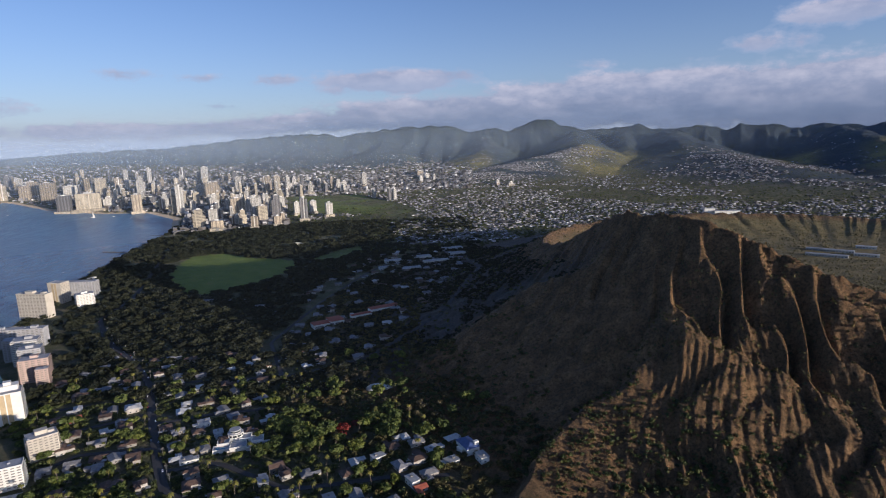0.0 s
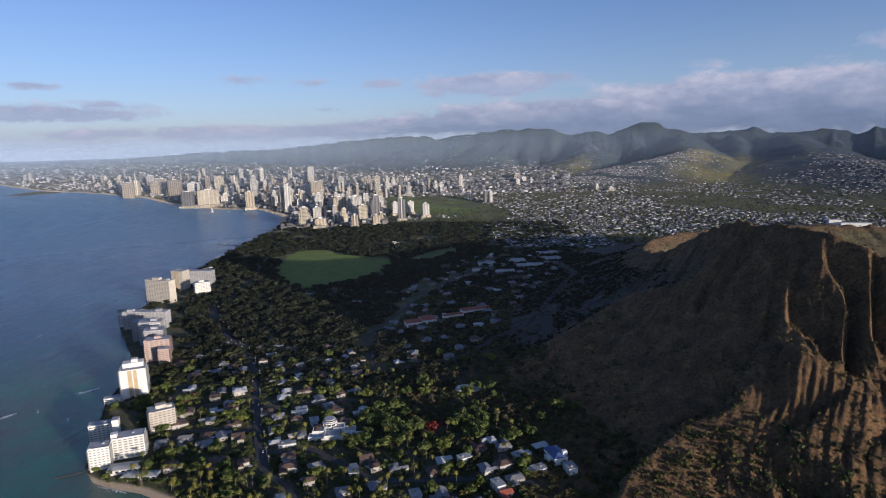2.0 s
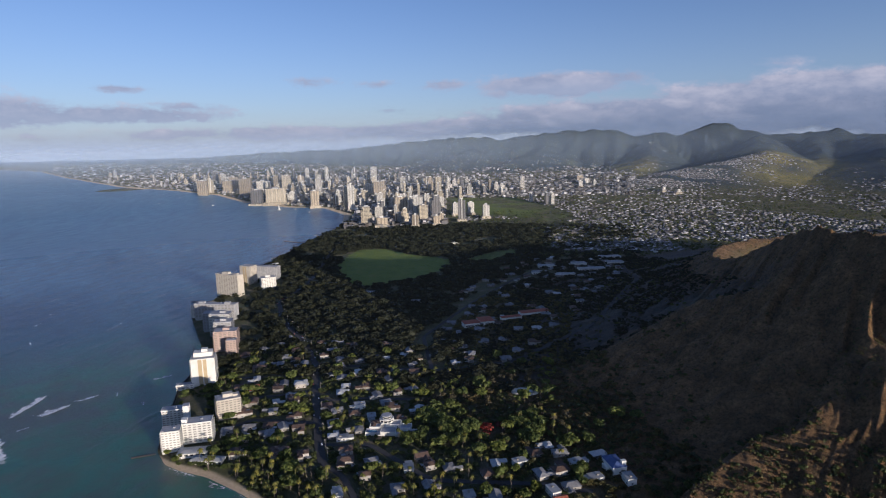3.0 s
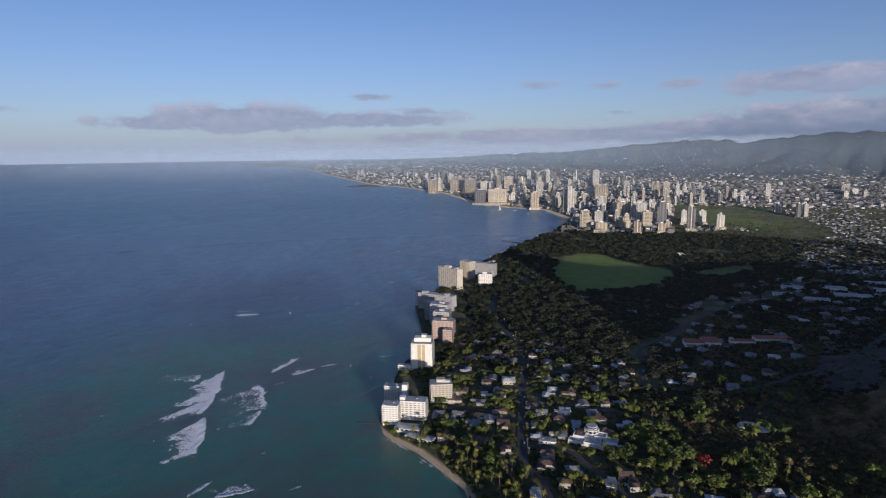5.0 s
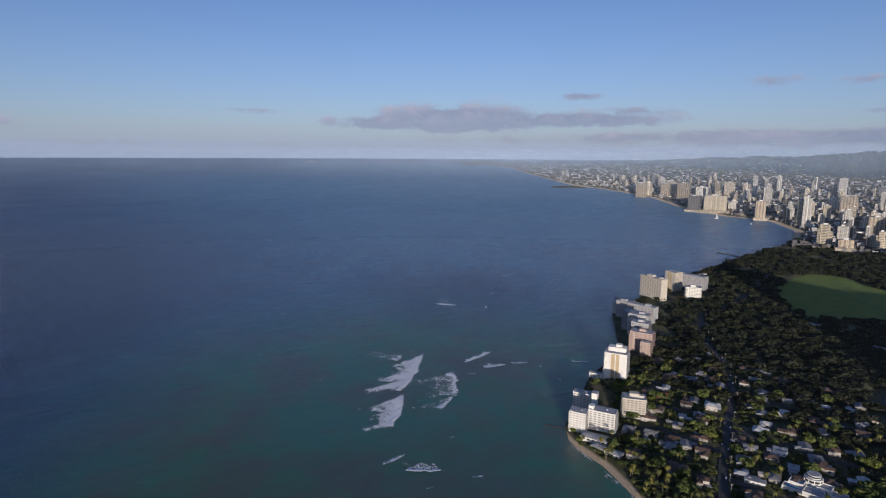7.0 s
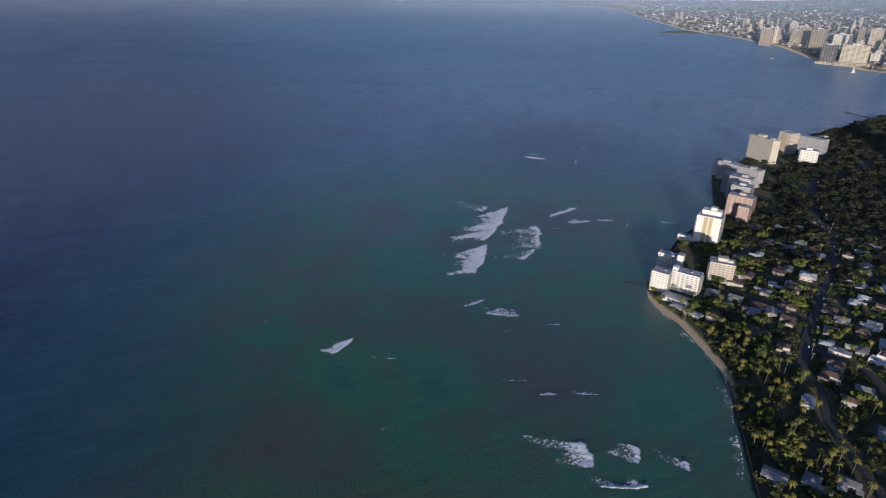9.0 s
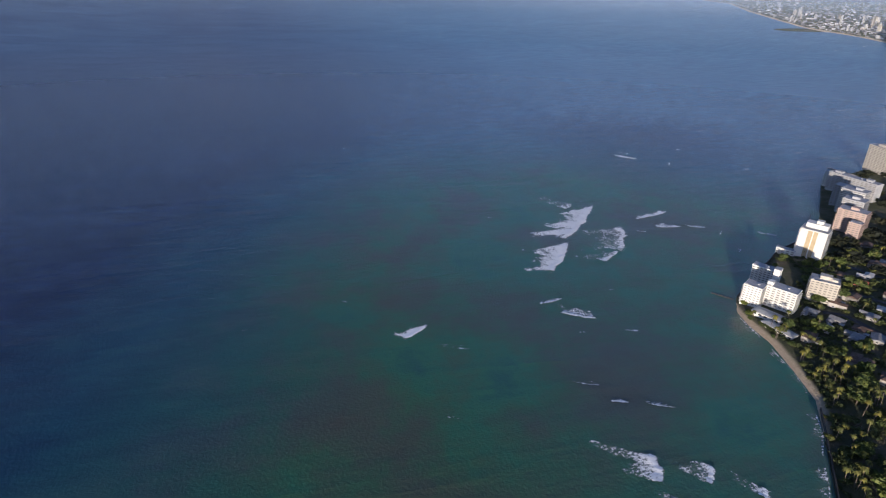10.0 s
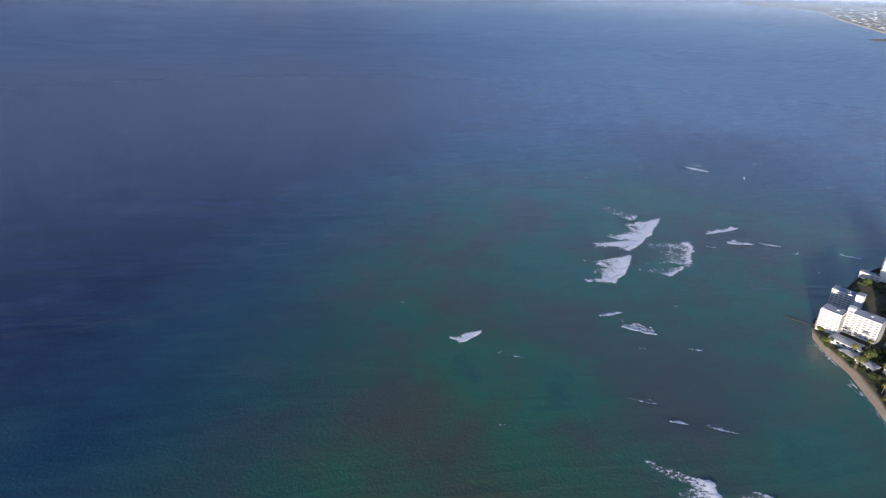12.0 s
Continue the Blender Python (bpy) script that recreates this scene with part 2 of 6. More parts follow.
def hill_height(x, y, r, turn):
    top_r = np.interp(turn, [12, 24, 38, 50], [10500.0, 13500.0, 22000.0, 26000.0])
    top = EYE.z + top_r * np.tan(np.radians(np.interp(turn, SKY_TURN, SKY_RISE)))
    top = top + 90 * (fractal(turn / 0.9, 0 * turn, 3, 41) - 0.44)
    toe = np.interp(turn, [-60, -30, 0, 12, 24, 38, 60], [6800, 7200, 7600, 7900, 10500, 17500, 22000])
    f = np.clip((r - toe) / (top_r - toe), 0, 1.12)
    fold = np.abs(2 * ((turn / 2.3 + 1.5 * fractal(turn / 3, r / 1500, 3, 11)) % 1) - 1)
    gully = np.abs(2 * ((turn / 0.7 + 1.4 * fractal(turn, r / 600, 3, 17)) % 1) - 1)
    wall = (top - 10) * f ** 1.25 - np.sin(np.clip(f, 0, 1) * np.pi) * (110 * (1 - fold) + 30 * (1 - gully))
    wall = np.where(f > 1, (top - 10) * (1 - 2.5 * (f - 1)), np.maximum(wall, f * 70))
    front = spur_height(x, y)
    front = front * (0.86 + 0.28 * (fractal(x / 260, y / 260, 3, 19) - 0.2)) * np.clip((10300 - r) / 600, 0, 1) * np.clip((27 - turn) / 6, 0, 1)
    return np.maximum(np.where(f > 0, wall, 0), front)


def ground(x, y):
    """Height of the land at true places; below zero under the sea."""
    x, y = np.asarray(x, dtype=float), np.asarray(y, dtype=float)
    shore = shore_distance(x, y)
    r, turn = np.hypot(x, y), np.degrees(np.arctan2(-x, y))
    dc = np.hypot(x - CRATER[0], y - CRATER[1]) - RIM
    rise = np.clip(1 - (dc - 300) / 420, 0, 1) ** 2 * 9
    plain = np.minimum(shore * 0.12, 3.5) + np.clip(shore / 500, 0, 1) * (1.5 + rise)
    plain = np.where(shore < 0, np.maximum(shore * 0.05, -10), plain)
    cone, d = crater_part(x, y, np.maximum(plain, 4.0))
    spit = 3.2 - 4 * (((x + 4400) / 240) ** 2 + ((y - 4680) / 430) ** 2)
    plain = np.maximum(plain, np.clip(spit, -20, 2.5))
    near = np.where((d < 420) & (shore > 0), np.maximum(cone, np.where(d > 380, plain, -50)), plain)
    return near + np.where(r > 3300, hill_height(x, y, r, turn) * np.clip(shore / 800, 0, 1), 0)


def on_ground(x, y):
    return float(ground(np.array([float(x)]), np.array([float(y)]))[0])


def polar_sheet(turns, radii):
    a, r = np.meshgrid(np.radians(turns), radii, indexing="ij")
    x, y = -np.sin(a) * r, np.cos(a) * r
    n, k = len(turns), len(radii)
    i = np.arange((n - 1) * k).reshape(n - 1, k)[:, :-1].ravel()
    return x.ravel(), y.ravel(), np.stack([i, i + 1, i + k + 1, i + k], axis=1)


PARK_LAWN = [(-735, 1505), (-770, 1650), (-784, 1780), (-740, 1815), (-690, 1812), (-600, 1740), (-500, 1700), (-440, 1670), (-405, 1570), (-451, 1419),
             (-500, 1345), (-550, 1303), (-605, 1317), (-677, 1424)]
EAST_LAWN = [(-395, 1675), (-340, 1790), (-275, 1880), (-245, 1800), (-300, 1660), (-350, 1640)]
GOLF = [(-1000, 3750), (-560, 3780), (-300, 3300), (-117, 2880), (-205, 2615), (-440, 2750), (-620, 2800), (-700, 3000)]
# ---- surfaces of the land and the sea ----
land_mat = material("land", (0.06, 0.06, 0.04), 0.95)
m = land_mat
rockiness = attribute(m, "rock")
scrub = ramp(m, noise_of(m, 0.05, 8, 0.7), [(0.3, (0.075, 0.05, 0.019)), (0.5, (0.185, 0.104, 0.042)), (0.68, (0.31, 0.178, 0.075))])
bushes = ramp(m, noise_of(m, 0.3, 7, 0.8), [(0.4, (1.15, 1.12, 1.1)), (0.5, (0.85, 0.85, 0.8)), (0.6, (0.36, 0.4, 0.3))])
rock = mix(m, 1.0, scrub, bushes, "MULTIPLY")
town = ramp(m, noise_of(m, 0.035, 8, 0.7), [(0.32, (0.045, 0.056, 0.02)), (0.5, (0.085, 0.088, 0.036)), (0.66, (0.16, 0.13, 0.085))])
# far woods darkened and blued: cloud shade and haze are in the colour
hazed_wood = ramp(m, noise_of(m, 0.006, 9, 0.72), [(0.35, (0.028, 0.042, 0.056)), (0.55, (0.041, 0.06, 0.07)), (0.72, (0.074, 0.086, 0.056))])
sand = ramp(m, noise_of(m, 0.3, 4), [(0.3, (0.54, 0.42, 0.27)), (0.7, (0.68, 0.55, 0.38))])
col = mix(m, rockiness, town, rock)
grass = ramp(m, noise_of(m, 0.03, 7, 0.7), [(0.35, (0.09, 0.085, 0.03)), (0.6, (0.19, 0.155, 0.06))])
col = mix(m, attribute(m, "crater"), col, grass)
col = mix(m, attribute(m, "hill"), col, hazed_wood)
meadow = ramp(m, noise_of(m, 0.01, 8, 0.7), [(0.35, (0.11, 0.11, 0.035)), (0.6, (0.26, 0.22, 0.075))])
col = mix(m, attribute(m, "meadow"), col, meadow)
col = mix(m, attribute(m, "beach"), col, sand)
lawn = ramp(m, noise_of(m, 0.03, 6, 0.65), [(0.3, (0.1, 0.155, 0.018)), (0.55, (0.145, 0.205, 0.026)), (0.75, (0.19, 0.2, 0.04))])
col = mix(m, attribute(m, "lawn"), col, lawn)
colour(m, col)
bump(m, noise_of(m, 0.25, 9, 0.8), 1.0, 5.0)

sea_mat = material("sea", (0.01, 0.04, 0.1), 0.18)
m = sea_mat
reef = attribute(m, "reef")
patch = noise_of(m, 0.006, 6, 0.65)
swell = noise_of(m, 0.02, 5, 0.6, (2.4, 0.8, 1))
streak = noise_of(m, 0.0035, 6, 0.62, (2.6, 1, 1))
deep = ramp(m, mix(m, 0.5, swell, streak), [(0.36, (0.004, 0.008, 0.036)), (0.5, (0.008, 0.016, 0.057)), (0.64, (0.017, 0.034, 0.085))])
slope = ramp(m, mix(m, 0.5, swell, patch), [(0.34, (0.009, 0.034, 0.072)), (0.52, (0.013, 0.058, 0.092)), (0.68, (0.026, 0.086, 0.098))])
shallow = ramp(m, patch, [(0.3, (0.024, 0.085, 0.072)), (0.42, (0.034, 0.125, 0.068)), (0.5, (0.046, 0.105, 0.056)), (0.58, (0.062, 0.085, 0.056)), (0.7, (0.068, 0.068, 0.05))])
# bay tone: pale shallows, brightened further to imitate reflected sky
bay_with_sky = ramp(m, swell, [(0.3, (0.048, 0.125, 0.235)), (0.5, (0.072, 0.18, 0.305)), (0.7, (0.11, 0.245, 0.36))])
below = mix(m, ramp(m, reef, [(0.05, (0, 0, 0)), (0.42, (1, 1, 1))]), deep, slope)
below = mix(m, ramp(m, reef, [(0.42, (0, 0, 0)), (0.9, (1, 1, 1))]), below, shallow)
# paler with distance: reflected sky is painted into the colour
sea_with_sky = mix(m, ramp(m, attribute(m, "far"), [(0.3, (0, 0, 0)), (0.9, (0.75,) * 3)]), below, ramp(m, streak, [(0.35, (0.024, 0.062, 0.15)), (0.65, (0.06, 0.125, 0.225))]))
colour(m, mix(m, attribute(m, "bay"), sea_with_sky, bay_with_sky))
chop = mix(m, 0.4, mix(m, 0.5, noise_of(m, 0.05, 7, 0.62, (2.2, 1, 1)), noise_of(m, 0.016, 4, 0.55, (3.0, 1, 1))), noise_of(m, 0.35, 5, 0.6))
rollers = noise_of(m, 0.01, 3, 0.5, (1.5, 0.26, 1))
chop = mix(m, 0.24, chop, ramp(m, rollers, [(0.44, (0, 0, 0)), (0.5, (0.3, 0.3, 0.3)), (0.58, (1, 1, 1)), (0.64, (0.4, 0.4, 0.4))]))
bump(m, chop, 0.65, 2.8)
m.node_tree.nodes["Principled BSDF"].inputs["IOR"].default_value = 1.36
link(m, ramp(m, attribute(m, "far"), [(0.0, (0.2,) * 3), (1.0, (0.36,) * 3)]), m.node_tree.nodes["Principled BSDF"].inputs["Roughness"])

# ---- ground: one sheet from the beach to the mountains ----
turns = np.concatenate([np.arange(-180, -46, 4.0), np.arange(-46, -2, 0.13), np.arange(-2, 52, 0.24), np.arange(52, 181, 4.0)])
radii = np.exp(np.concatenate([np.linspace(np.log(150), np.log(400), 30)[:-1], np.linspace(np.log(400), np.log(1000), 262)[:-1], np.linspace(np.log(1000), np.log(27000), 310)]))
gx, gy, gf = polar_sheet(turns, radii)
gz = ground(gx, gy)
gs = shore_distance(gx, gy)
wx, wy, wz = warp(gx, gy, gz)
land = mesh_object("ground", np.stack([wx, wy, wz], 1), gf, land_mat, smooth=True)
gd = np.hypot(gx - CRATER[0], gy - CRATER[1]) - RIM
gr, gt = np.hypot(gx, gy), np.degrees(np.arctan2(-gx, gy))
gturn = np.degrees(np.arctan2(gy - CRATER[1], gx - CRATER[0])) % 360
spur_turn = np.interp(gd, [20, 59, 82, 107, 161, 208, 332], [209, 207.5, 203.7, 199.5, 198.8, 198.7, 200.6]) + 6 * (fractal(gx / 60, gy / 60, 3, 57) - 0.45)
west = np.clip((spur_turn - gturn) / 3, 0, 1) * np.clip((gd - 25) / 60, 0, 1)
float_attribute(land, "rock", np.clip((420 - gd) / 90, 0, 1) * np.clip((gs - 40) / 40, 0, 1))
soft = 0.85 + 2.4 * (fractal(gx / 300, gy / 300, 4, 71) - 0.42)
right = np.maximum.reduce([np.exp(-((gt - c) / w) ** 4 - ((gr - r0) / 1100) ** 4) for c, w, r0 in ((-15.6, 3.7, 6050), (-2.2, 2.6, 6100), (-31, 1.9, 6200), (-38, 2.2, 5600))])
float_attribute(land, "meadow", np.clip(soft, 0, 1) * right)
float_attribute(land, "crater", np.clip((-gd - 15) / 40, 0, 1) * 0.85)
# wooded west of the spur: mixes in the same haze-darkened wood tone
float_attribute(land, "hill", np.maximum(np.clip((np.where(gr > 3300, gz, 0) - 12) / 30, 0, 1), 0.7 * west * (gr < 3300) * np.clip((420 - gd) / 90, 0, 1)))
strip = np.interp(gy, [300, 410, 430, 490, 505, 2200, 2500, 4500], [0, 0, 9, 11, 0, 0, 32, 32])
float_attribute(land, "beach", np.clip((strip - gs) / 4, 0, 1) * (gs > -60) * (strip > 0.5))


def in_polygon(x, y, poly):
    r = np.zeros(np.shape(x), dtype=bool)
    for (ax, ay), (bx, by) in zip(poly, poly[1:] + poly[:1]):
        if ay != by:
            r ^= ((ay > y) != (by > y)) & (x < (bx - ax) * (y - ay) / (by - ay) + ax)
    return r


float_attribute(land, "lawn", in_polygon(gx, gy, PARK_LAWN) * 1.0 + in_polygon(gx, gy, EAST_LAWN) * 0.6 + in_polygon(gx, gy, GOLF) * np.clip(0.4 + 2.4 * (fractal(gx / 120, gy / 120, 3, 81) - 0.45), 0.05, 0.75))
tagged(land, "dry brown crater, wooded town plain and far mountains tinted for haze and cloud shade", "ground", kind="structure")

# ---- sea ----
turns = np.concatenate([np.arange(-180, 0, 6.0), np.arange(0, 130, 0.5), np.arange(130, 180, 5.0), [180.0]])
radii = np.concatenate([[0.02], np.exp(np.linspace(np.log(120), np.log(39000), 280))])
gx, gy, gf = polar_sheet(turns, radii)
wx, wy, wz = warp(gx, gy, 0 * gx)
sea = mesh_object("water", np.stack([wx, wy, wz], 1), gf, sea_mat, smooth=True)
gs = shore_distance(gx, gy)
edge = np.interp(gy, [-400, 0, 250, 520, 760, 950, 1600, 3000], [520, 640, 680, 590, 330, 120, 90, 200]) + 240 * (fractal(gx / 420, gy / 420, 4, 21) - 0.45)
far_off = np.clip((7000 - np.hypot(gx, gy)) / 2000, 0, 1)
float_attribute(sea, "reef", np.clip((edge + gs) / 520 + 0.5, 0, 1) * far_off)
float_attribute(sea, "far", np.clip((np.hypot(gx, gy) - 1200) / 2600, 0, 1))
# the bay tone reaches far out to carry the painted sky reflection
float_attribute(sea, "bay", np.clip((gy - 100) / 1000, 0, 1) * np.clip(1.25 + gs / 6200, 0, 1) * (1 - 0.9 * np.exp(-((gy - 620) / 560) ** 2) * np.clip((800 + gs) / 400, 0, 1)) * np.clip((24000 - np.hypot(gx, gy)) / 9000, 0, 1) * (0.7 + 0.6 * fractal(gx / 300, gy / 300, 3, 33)))
tagged(sea, "deep blue sea turning teal over the reef", "water", kind="structure")
# ---- clouds far behind everything, on a glowing sheet ----
cloud_mat = material("cloud", (0.42, 0.42, 0.46), 1.0)
m = cloud_mat
shape = noise_of(m, 0.0026, 8, 0.55, (1, 1, 2.6))
plus = m.node_tree.nodes.new("ShaderNodeMath")
plus.operation = "ADD"
puffs = ramp(m, mix(m, 0.35, shape, noise_of(m, 0.009, 6, 0.6, (1, 1, 1.8))), [(0.33, (0, 0, 0)), (0.67, (1, 1, 1))])
link(m, puffs, plus.inputs[0])
link(m, attribute(m, "cloud"), plus.inputs[1])
body = ramp(m, plus.outputs[0], [(0.3, (0, 0, 0)), (0.66, (0.36, 0.36, 0.36)), (1.0, (0.88, 0.88, 0.88))])
most = m.node_tree.nodes.new("ShaderNodeMath")
most.operation = "MAXIMUM"
link(m, body, most.inputs[0])
link(m, attribute(m, "haze"), most.inputs[1])
glow = m.node_tree.nodes.new("ShaderNodeEmission")
clear = m.node_tree.nodes.new("ShaderNodeBsdfTransparent")
blend = m.node_tree.nodes.new("ShaderNodeMixShader")
# lit tops, dark undersides and pale horizon haze are painted into the glow
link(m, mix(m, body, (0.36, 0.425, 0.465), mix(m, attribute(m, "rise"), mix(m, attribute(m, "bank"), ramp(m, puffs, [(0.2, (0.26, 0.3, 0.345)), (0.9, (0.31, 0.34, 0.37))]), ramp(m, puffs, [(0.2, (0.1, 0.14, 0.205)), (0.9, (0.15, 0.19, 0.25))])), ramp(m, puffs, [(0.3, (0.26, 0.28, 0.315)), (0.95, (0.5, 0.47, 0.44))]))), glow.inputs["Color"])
link(m, most.outputs[0], blend.inputs[0])
link(m, clear.outputs[0], blend.inputs[1])
link(m, glow.outputs[0], blend.inputs[2])
link(m, blend.outputs[0], m.node_tree.nodes["Material Output"].inputs["Surface"])
turns, rises = np.arange(-62, 142, 1.0), np.arange(-0.9, 17, 0.3)
a, el = np.meshgrid(turns, rises, indexing="ij")
R = 4860.0
v = np.stack([-np.sin(np.radians(a)) * R, np.cos(np.radians(a)) * R, EYE.z + R * np.tan(np.radians(el))], -1).reshape(-1, 3)
k = len(rises)
i = np.arange((len(turns) - 1) * k).reshape(-1, k)[:, :-1].ravel()
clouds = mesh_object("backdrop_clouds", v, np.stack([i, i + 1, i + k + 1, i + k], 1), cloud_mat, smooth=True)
dens = np.full(a.shape, -0.7)
rise = np.zeros(a.shape)
for ca, ce, wa, we, amp in ((4.5, 5.6, 6.5, 0.95, 1.35), (-1.5, 6.0, 3, 0.8, 1.1), (9.5, 4.9, 2.5, 0.5, 0.9), (-20, 3.0, 15, 2.0, 1.8), (-36, 2.6, 15, 2.3, 1.85), (-4, 2.4, 14, 1.4, 1.75),
                            (9, 1.9, 11, 0.8, 1.5), (19.5, 1.6, 9, 0.7, 1.3), (28, 1.5, 11, 0.7, 1.3), (38, 1.6, 10, 0.6, 1.0), (-27.8, 7.1, 2.4, 0.8, 1.05), (-31.2, 7.0, 1.5, 0.7, 1.0), (-34, 8.8, 4, 1.0, 1.25),
                            (-24, 6.2, 3, 0.3, 0.75), (27.5, 6.2, 2.3, 0.5, 0.95), (21.2, 5.9, 2.4, 0.45, 0.95), (14.9, 5.9, 2.4, 0.5, 0.98), (20, 3.6, 2.2, 0.4, 0.85), (-14, 6.4, 2.5, 0.5, 0.85),
                            (54.5, 3.3, 9, 1.2, 1.35), (62, 2.9, 6, 0.8, 1.15), (44, 3.2, 9, 0.75, 1.3), (38.5, 4.0, 3.6, 0.4, 1.0), (43.6, 5.4, 2.0, 0.35, 1.15), (32, 1.8, 9, 0.6, 1.0),
                            (74.4, 3.8, 4, 0.25, 0.85), (95.5, 2.4, 2.4, 0.7, 1.2), (48, 1.4, 18, 0.45, 0.75), (85, 0.9, 25, 0.3, 0.5)):
    here = -0.7 + 1.3 * amp * np.exp(-((a - ca) / (1.3 * wa)) ** 2 - ((el - ce) / (1.35 * we)) ** 2)
    rise = np.where(here > dens, np.clip(0.35 + (el - ce) / (1.6 * we), 0, 1), rise)
    dens = np.maximum(dens, here)
float_attribute(clouds, "bank", (np.clip((26 - a) / 16, 0, 1) * np.clip((4.8 - el) / 1.6, 0, 1)).ravel())
float_attribute(clouds, "rise", rise.ravel())
float_attribute(clouds, "cloud", dens.ravel())
# cover of the painted haze: strongest at the horizon, thin higher up
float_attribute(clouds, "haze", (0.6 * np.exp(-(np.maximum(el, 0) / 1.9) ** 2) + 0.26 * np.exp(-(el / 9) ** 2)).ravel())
tagged(clouds, "glowing sheet of grey and pale clouds and painted horizon haze", "clouds", kind="structure")
# ---- added thin veils that imitate haze over the far plain and before the mountains ----
haze_mat = material("mist", (0.2, 0.27, 0.4), 1.0)
m = haze_mat
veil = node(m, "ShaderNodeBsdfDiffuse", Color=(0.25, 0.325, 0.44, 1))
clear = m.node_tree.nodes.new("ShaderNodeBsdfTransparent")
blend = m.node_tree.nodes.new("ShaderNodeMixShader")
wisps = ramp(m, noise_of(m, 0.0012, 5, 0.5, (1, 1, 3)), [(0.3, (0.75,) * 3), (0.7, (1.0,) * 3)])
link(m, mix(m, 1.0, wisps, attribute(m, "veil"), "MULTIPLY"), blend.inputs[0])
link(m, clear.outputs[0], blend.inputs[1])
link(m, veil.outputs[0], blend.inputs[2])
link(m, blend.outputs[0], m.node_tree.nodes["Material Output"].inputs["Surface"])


def put_haze(number, true_radius, thick_at, fade_at):
    """A translucent sheet round the bay, added to imitate haze: nothing at its foot, full at the height of the eye,
    thinning out above within so many degrees.
    """
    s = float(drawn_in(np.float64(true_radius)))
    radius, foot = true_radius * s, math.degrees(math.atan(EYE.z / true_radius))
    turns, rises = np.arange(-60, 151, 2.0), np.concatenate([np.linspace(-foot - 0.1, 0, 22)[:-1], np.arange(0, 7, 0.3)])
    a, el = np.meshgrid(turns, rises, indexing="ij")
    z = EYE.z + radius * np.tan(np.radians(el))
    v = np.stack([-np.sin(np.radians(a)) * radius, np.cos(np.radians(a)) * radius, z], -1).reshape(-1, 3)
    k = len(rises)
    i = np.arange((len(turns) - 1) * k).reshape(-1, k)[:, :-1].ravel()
    ob = mesh_object("haze_sheet_%d" % number, v, np.stack([i, i + 1, i + k + 1, i + k], 1), haze_mat, smooth=True)
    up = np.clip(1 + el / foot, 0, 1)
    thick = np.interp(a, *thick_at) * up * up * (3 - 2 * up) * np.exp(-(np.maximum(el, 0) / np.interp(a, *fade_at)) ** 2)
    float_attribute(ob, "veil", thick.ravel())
    tagged(ob, "thin pale sheet imitating haze over the far plain and hills", "mist", kind="structure")


LOW_HAZE = ([-40, 5, 25, 40], [1.4, 1.6, 0.9, 0.5])
# this near sheet is added only to lift the dark tones behind it
put_haze(4, 430.0, ([-60, -45, 15, 45, 150], [0, 0.018, 0.016, 0.0, 0]), LOW_HAZE)
put_haze(1, 2500.0, ([-40, 0, 20, 50, 75, 120, 150], [0.05, 0.1, 0.12, 0.1, 0.05, 0.05, 0]), LOW_HAZE)
put_haze(2, 3900.0, ([-40, 0, 20, 50, 75, 120, 150], [0.08, 0.16, 0.22, 0.2, 0.1, 0.08, 0]), LOW_HAZE)
put_haze(3, 7300.0, ([-40, -12, 0, 10, 20, 50, 75, 120, 150], [0.14, 0.16, 0.14, 0.16, 0.3, 0.6, 0.25, 0.15, 0]), ([-40, 0, 8, 25, 40], [1.4, 1.8, 2.2, 1.6, 0.5]))
# ---- helpers for things ----
RNG = np.random.RandomState(7)


def part(name, bm, mat, parent, label=""):
    me = bpy.data.meshes.new(name)
    bm.to_mesh(me)
    bm.free()
    me.materials.append(mat)
    ob = new(name, me)
    ob.parent = parent
    return tagged(ob, label) if label else ob


def shared(name, me, parent, at, turn=0.0):
    """One more part on mesh data that is already there."""
    ob = new(name, me)
    ob.parent = parent
    ob.matrix_basis = pose(*at, 0, 0, turn)
    return ob


def box(bm, x0, x1, y0, y1, z0, z1, taper=0.0):
    lo = [bm.verts.new((x, y, z0)) for x, y in ((x0, y0), (x1, y0), (x1, y1), (x0, y1))]
    t = taper
    hi = [bm.verts.new((x, y, z1)) for x, y in ((x0 + t, y0 + t), (x1 - t, y0 + t), (x1 - t, y1 - t), (x0 + t, y1 - t))]
    for i in range(4):
        j = (i + 1) % 4
        bm.faces.new((lo[i], lo[j], hi[j], hi[i]))
    bm.faces.new(hi)
    bm.faces.new(lo[::-1])


def boxes(*rows):
    bm = bmesh.new()
    for row in rows:
        box(bm, *row)
    return bm


